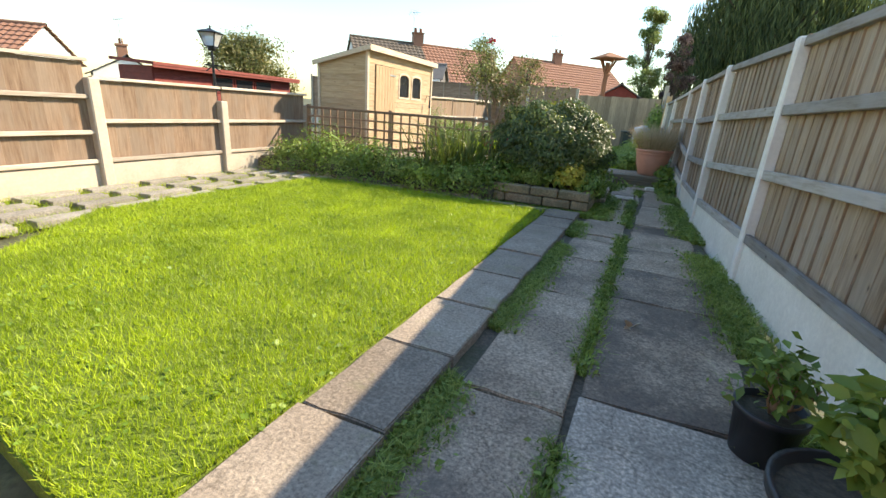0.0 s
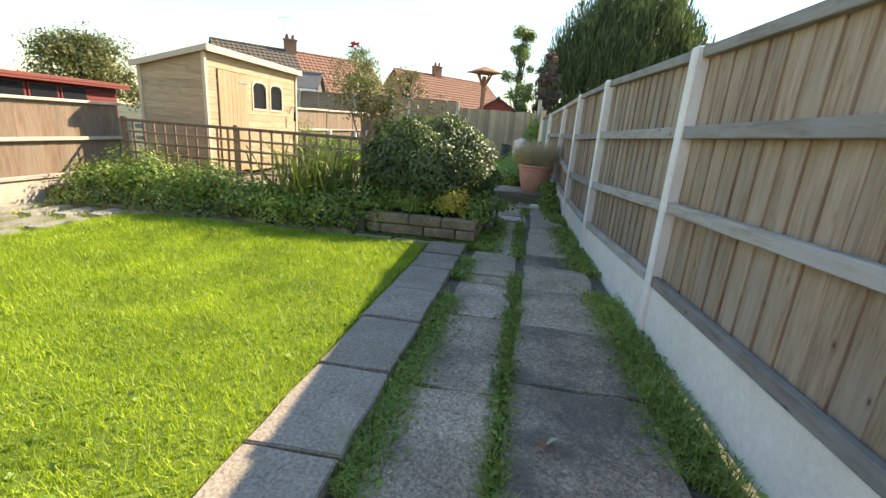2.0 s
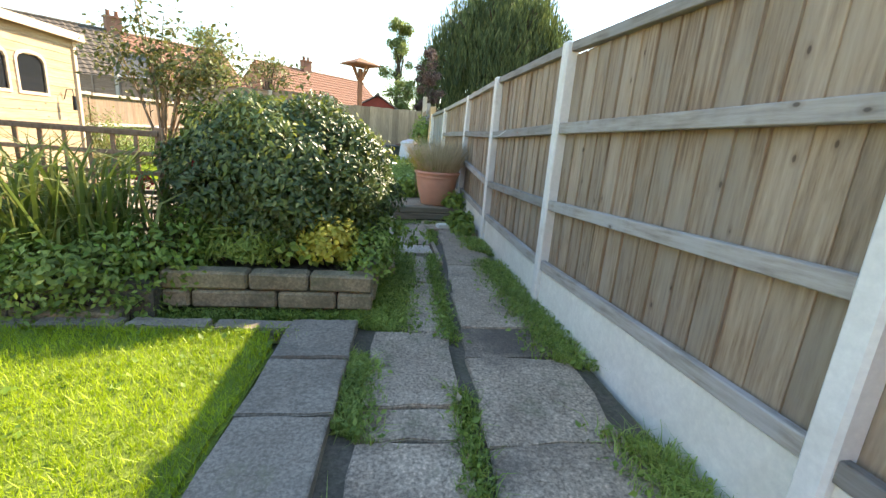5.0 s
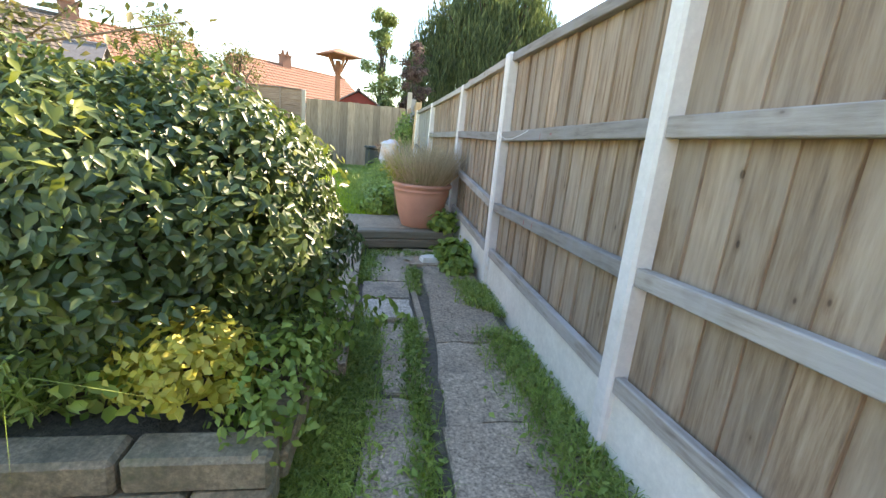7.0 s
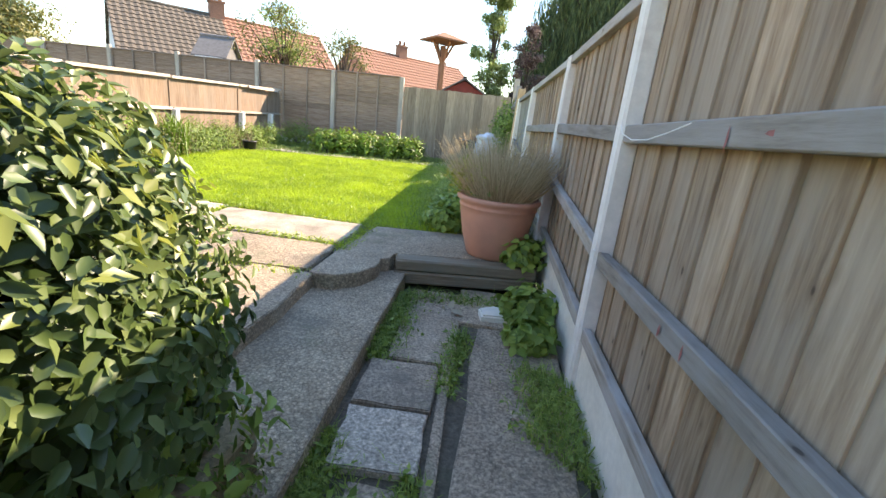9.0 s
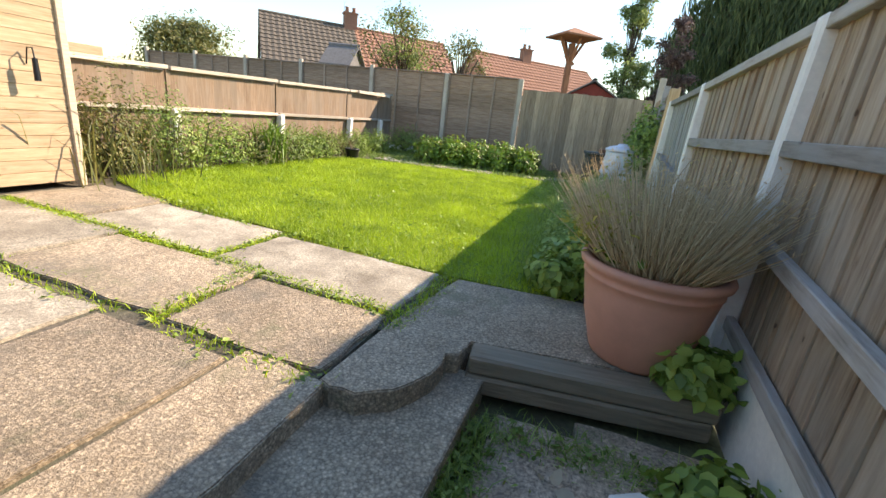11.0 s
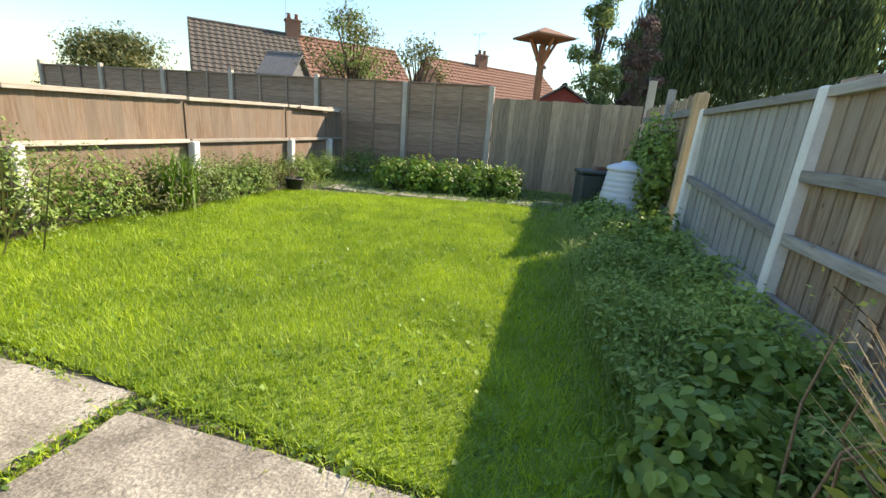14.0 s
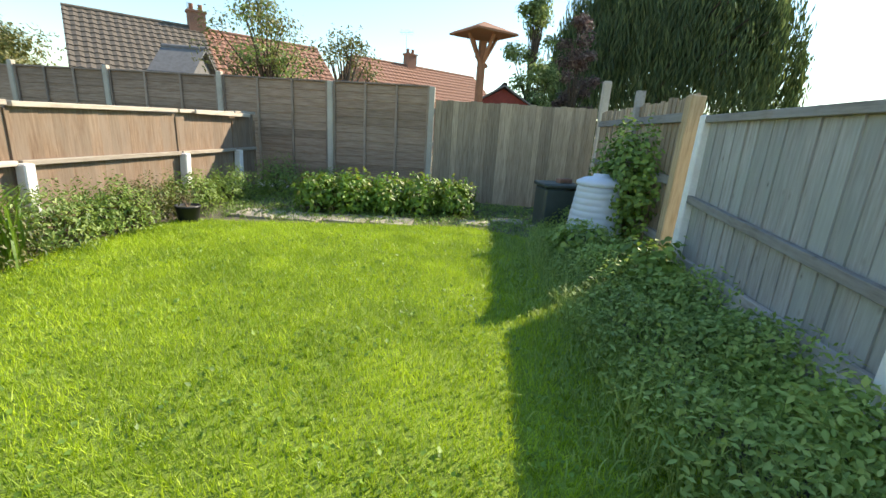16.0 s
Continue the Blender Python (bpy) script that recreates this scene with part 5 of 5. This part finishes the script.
def tiled_roof(name, a, b, up, parent, mat, row=0.34, col=0.3):
    """A pitched slope between the eave's ends a, b and the ridge above, with rippled tile courses."""
    a, b, up = Vector(a), Vector(b), Vector(up)
    nr, nc = max(2, int(up.length / row)), max(2, int((b - a).length / (col / 4)))
    nrm = (b - a).cross(up).normalized()
    if nrm.z < 0:
        nrm = -nrm
    verts, faces = [], []
    for j in range(nr):
        for e, lift in ((0.0, 0.05), (1.0, 0.01)):
            for i in range(nc + 1):
                wave = 0.018 * math.sin(i * math.pi / 2)
                verts.append(a + (b - a) * (i / nc) + up * ((j + e) / nr) + nrm * (lift + wave))
    w = nc + 1
    for j in range(2 * nr - 1):
        for i in range(nc):
            faces.append((j * w + i, j * w + i + 1, (j + 1) * w + i + 1, (j + 1) * w + i))
    return mesh_ob(name, verts, faces, mat, parent)


def house(name, label, a, b, ridge, eave, half, wall, roofs, chimneys=(), dormer=None):
    """A gabled house: ridge from a to b, walls, two tiled slopes, chimneys with pots and aerials."""
    p = tagged(base(name, (a[0], a[1], -0.06)), label, "house")
    o = Vector((a[0], a[1], -0.06))
    d = Vector((b[0] - a[0], b[1] - a[1], 0))
    L = d.length
    d.normalize()
    s = Vector((d.y, -d.x, 0))
    q = lambda u, w, z: tuple(d * u + s * w + Vector((0, 0, z + 0.06)))
    v = [q(0, half, -0.06), q(0, -half, -0.06), q(0, -half, eave), q(0, 0, ridge - 0.05), q(0, half, eave), q(L, half, -0.06), q(L, -half, -0.06), q(L, -half, eave), q(L, 0, ridge - 0.05), q(L, half, eave)]
    mesh_ob("wall", v, [(0, 1, 2, 3, 4), (9, 8, 7, 6, 5), (0, 4, 9, 5), (2, 1, 6, 7)], wall, p)
    over = 0.3
    drop = (ridge - eave) / half * over
    u0 = -0.15
    for k, (u1, mat) in enumerate(roofs):
        u1 = u1 * L + (0.15 if k == len(roofs) - 1 else 0)
        for sg in (1, -1):
            e0, e1 = Vector(q(u0, sg * (half + over), eave - drop)), Vector(q(u1, sg * (half + over), eave - drop))
            if mat is M_FELT:
                rise = Vector(q(u0, 0, ridge)) - e0
                lift = Vector((0, 0, 0.05))
                qs = [e0, e1, e1 + rise, e0 + rise]
                mesh_ob("roof", qs + [c + lift for c in qs], [(0, 1, 2, 3), (4, 5, 6, 7), (0, 1, 5, 4), (1, 2, 6, 5), (2, 3, 7, 6), (3, 0, 4, 7)], mat, p)
            else:
                tiled_roof("roof", e0, e1, Vector(q(u0, 0, ridge)) - e0, p, mat)
        limbs("ridge_tiles", [([q(u0, 0, ridge + 0.02), q(u1, 0, ridge + 0.02)], [0.09, 0.09])], mat, p)
        u0 = u1
    box("gutter", q(L / 2, half + over, eave - drop - 0.04), (L, 0.1, 0.1), M_WHITE, p, (0, 0, math.degrees(math.atan2(d.y, d.x))))
    for w in range(int(L / 3)):
        uu = 1.6 + w * 3
        box("window", q(uu, half + 0.01, 1.5), (1.3, 0.06, 1.1), M_WHITE, p, (0, 0, math.degrees(math.atan2(d.y, d.x))))
        box("window", q(uu, half + 0.03, 1.5), (1.14, 0.06, 0.94), pane, p, (0, 0, math.degrees(math.atan2(d.y, d.x))))
    for c in chimneys:
        an = math.degrees(math.atan2(d.y, d.x))
        box("chimney", q(c * L, 0, ridge + 0.2), (0.75, 0.5, 1.1), M_BRICK, p, (0, 0, an))
        box("chimney", q(c * L, 0, ridge + 0.74), (0.85, 0.6, 0.1), M_BRICK, p, (0, 0, an))
        for e in (-0.2, 0.2):
            revolve("chimney_pot", [(0.0, 0.0), (0.11, 0.0), (0.09, 0.25), (0.12, 0.3), (0.0, 0.3)], M_TILE_RED, p, 12, q(c * L + e, 0, ridge + 0.78))
        m = q(c * L - 0.35, 0, ridge + 0.6)
        rods = [([m, (m[0], m[1], m[2] + 1.5)], [0.02, 0.018]), ([(m[0] - 0.45, m[1], m[2] + 1.45), (m[0] + 0.45, m[1], m[2] + 1.5)], [0.014, 0.014])]
        for e in range(-3, 4):
            rods.append(([(m[0] + e * 0.13, m[1], m[2] + 1.3), (m[0] + e * 0.13, m[1], m[2] + 1.65)], [0.01, 0.01]))
        limbs("aerial", rods, M_GALV, p)
    return p


house("terrace_house", "white rendered house with brown and red tiled roof", (-19.1, 28.9), (-11.3, 36.5), 5.5, 2.9, 3.4, M_RENDER, [(0.47, M_TILE_BROWN), (1.0, M_TILE_RED)], (0.45,))
house("terrace_house", "low house with a weathered red tiled roof", (-9.6, 38.4), (-2.6, 46.0), 5.5, 2.9, 3.4, M_BRICK, [(1.0, M_TILE_RED)], (0.42,))
house("distant_house", "distant rendered house with tiled roof", (-29.0, 11.0), (-25.0, 13.4), 3.4, 2.0, 2.2, M_RENDER, [(1.0, M_TILE_RED)])
house("distant_house", "distant white gabled house with brown roof", (-26.0, 17.6), (-31.0, 20.4), 2.6, 1.7, 1.6, M_RENDER, [(1.0, M_TILE_BROWN)], (0.5,))
house("small_outhouse", "small red gabled shed with grey felt roof", (-0.65, 23.6), (-0.95, 27.0), 2.75, 2.3, 0.75, M_RED, [(1.0, M_FELT)])
house("dormer_shed", "low brown lean-to with pale roof behind the fence", (-10.6, 23.4), (-9.7, 23.6), 3.3, 2.75, 0.7, M_FELT, [(1.0, M_FELT)])


def red_shed():
    p = tagged(base("red_shed", (-9, 8.8, -0.06)), "dark red timber outbuilding with low roof and windows", "shed")
    for k in range(11):
        box("board", (0, 0.0, 0.08 + k * 0.145), (0.03, 3.9, 0.15), M_RED, p, (0, -3, 0))
        box("board", (-0.5, -1.95, 0.08 + k * 0.145), (1.0, 0.03, 0.15), M_RED, p, (-3, 0, 0))
    box("roof", (-0.4, 0, 1.68), (1.3, 4.2, 0.06), M_REDFELT, p, (0, 3, 0))
    box("fascia", (0.22, 0, 1.62), (0.03, 4.2, 0.1), M_REDFELT, p)
    for k in range(3):
        box("window_frame", (0.02, -0.3 + k * 0.62, 1.36), (0.04, 0.58, 0.36), M_RED, p)
        box("window", (0.03, -0.3 + k * 0.62, 1.36), (0.04, 0.5, 0.3), pane, p)
    q = tagged(base("neighbour_fence", (-7.6, 11.5, -0.06)), "pale horizontal boarded fence beyond the red shed", "fence", kind="structure")
    for k in range(12):
        box("board", (0, 0, 0.1 + k * 0.14), (0.03, 2.6, 0.13), M_SHED, q)


red_shed()


# ---- trees ----
def tree(name, label, at, height, spread, n, size, mats, seed, trunk=0.12, clumps=14, crown=0.45, wide=0.45, sy=1.0):
    """A trunk with limbs, and a crown of leaf clumps with gaps."""
    g = random.Random(seed)
    p = tagged(base(name, at), label, "tree")
    paths = [([(0, 0, 0), (g.uniform(-0.1, 0.1), 0, height * 0.3), (g.uniform(-0.2, 0.2), 0.1, height * 0.62)], [trunk, trunk * 0.8, trunk * 0.4])]
    P, N = {m: [] for m in mats}, {m: [] for m in mats}
    for k in range(clumps):
        a = g.uniform(0, 6.28)
        h = height * (crown + (1 - crown) * g.random())
        q = spread * g.uniform(0.15, 1.0) * math.sqrt(max(0.08, 1 - ((h / height - crown) / (1.02 - crown)) ** 2))
        c = (math.cos(a) * q, math.sin(a) * q * sy, h)
        paths.append(([(0, 0, height * 0.25 + h * 0.2), (c[0] * 0.5, c[1] * 0.5, h * 0.8), c], [trunk * 0.45, trunk * 0.2, trunk * 0.06]))
        r = spread * g.uniform(0.22, 0.42)
        pts, nn = blob_points(n // clumps, c, (r, r, r * 0.75), seed * 31 + k, -1, 0.7, 0.3)
        m = mats[k % len(mats)]
        P[m].append(pts)
        N[m].append(nn)
    limbs("trunk", paths, M_BARK, p)
    for m in mats:
        if P[m]:
            leaves("foliage", np.concatenate(P[m]), np.concatenate(N[m]) + np.array([0, 0, 0.4]), size, m, p, wide, 0.3, seed)
    return p


def willow():
    p = tagged(base("willow_tree", (7.2, 34.0, -0.06)), "large weeping willow with hanging curtains of leaves", "tree")
    g = np.random.default_rng(21)
    paths = [([(0, 0, 0), (0.2, 0, 3.5), (0.1, 0.2, 7.0)], [0.5, 0.42, 0.25])]
    P, N = [], []
    for k in range(1150):
        a, q = g.uniform(0, 2 * np.pi), np.sqrt(g.random()) * 5.6
        top = 12.6 * np.sqrt(max(0.1, 1 - (q / 6.4) ** 2)) * g.uniform(0.75, 1.0)
        x, y = np.cos(a) * q, np.sin(a) * q
        ln = g.uniform(2.5, 6.5) * (0.6 + 0.4 * q / 5.6)
        if k < 60:
            paths.append(([(0.1, 0.2, 5.0 + g.random() * 2), (x * 0.5, y * 0.5, top * 0.85), (x, y, top)], [0.14, 0.08, 0.03]))
        m = int(ln * 11)
        z = top - ln * np.linspace(0, 1, m)
        sway = np.linspace(0, 1, m) * g.uniform(0, 0.35)
        P.append(np.column_stack([x + np.cos(a) * sway + g.normal(0, 0.12, m), y + np.sin(a) * sway + g.normal(0, 0.12, m), z]))
        N.append(np.tile([np.cos(a), np.sin(a), 0.1], (m, 1)))
    limbs("trunk", paths, M_BARK, p)
    leaves("foliage", np.concatenate(P), np.concatenate(N), 0.42, L_WILLOW, p, 0.17, 3.0, 22)


willow()
tree("slender_tree", "slender light green tree behind the back fence", (0.25, 26, -0.06), 6.6, 0.95, 5200, 0.14, [L_TREE], 41, 0.07, 34, 0.36)
tree("purple_tree", "small purple-leaved tree behind the back fence", (1.8, 26.5, -0.06), 5.6, 0.8, 4200, 0.13, [L_PURPLE], 42, 0.07, 26, 0.38)
tree("evergreen_shrub", "dense green shrub rising behind the fence", (0.35, 25, -0.06), 3.6, 1.0, 3000, 0.13, [L_TREE], 43, 0.07, 22, 0.3)
tree("apple_tree", "old spreading apple tree with sparse foliage", (-7.0, 22.3, -0.06), 4.45, 1.5, 4200, 0.1, [L_APPLE, L_BORDER], 44, 0.12, 30, 0.6)
tree("apple_tree", "bare-branched small fruit tree behind the fence", (-4.9, 22.4, -0.06), 3.95, 0.9, 1100, 0.09, [L_APPLE], 45, 0.12, 20, 0.7)
tree("round_tree", "broad olive-green tree in the distance", (-58, 57, -0.06), 9.0, 8.2, 14000, 0.5, [L_APPLE], 46, 0.4, 60, 0.25)
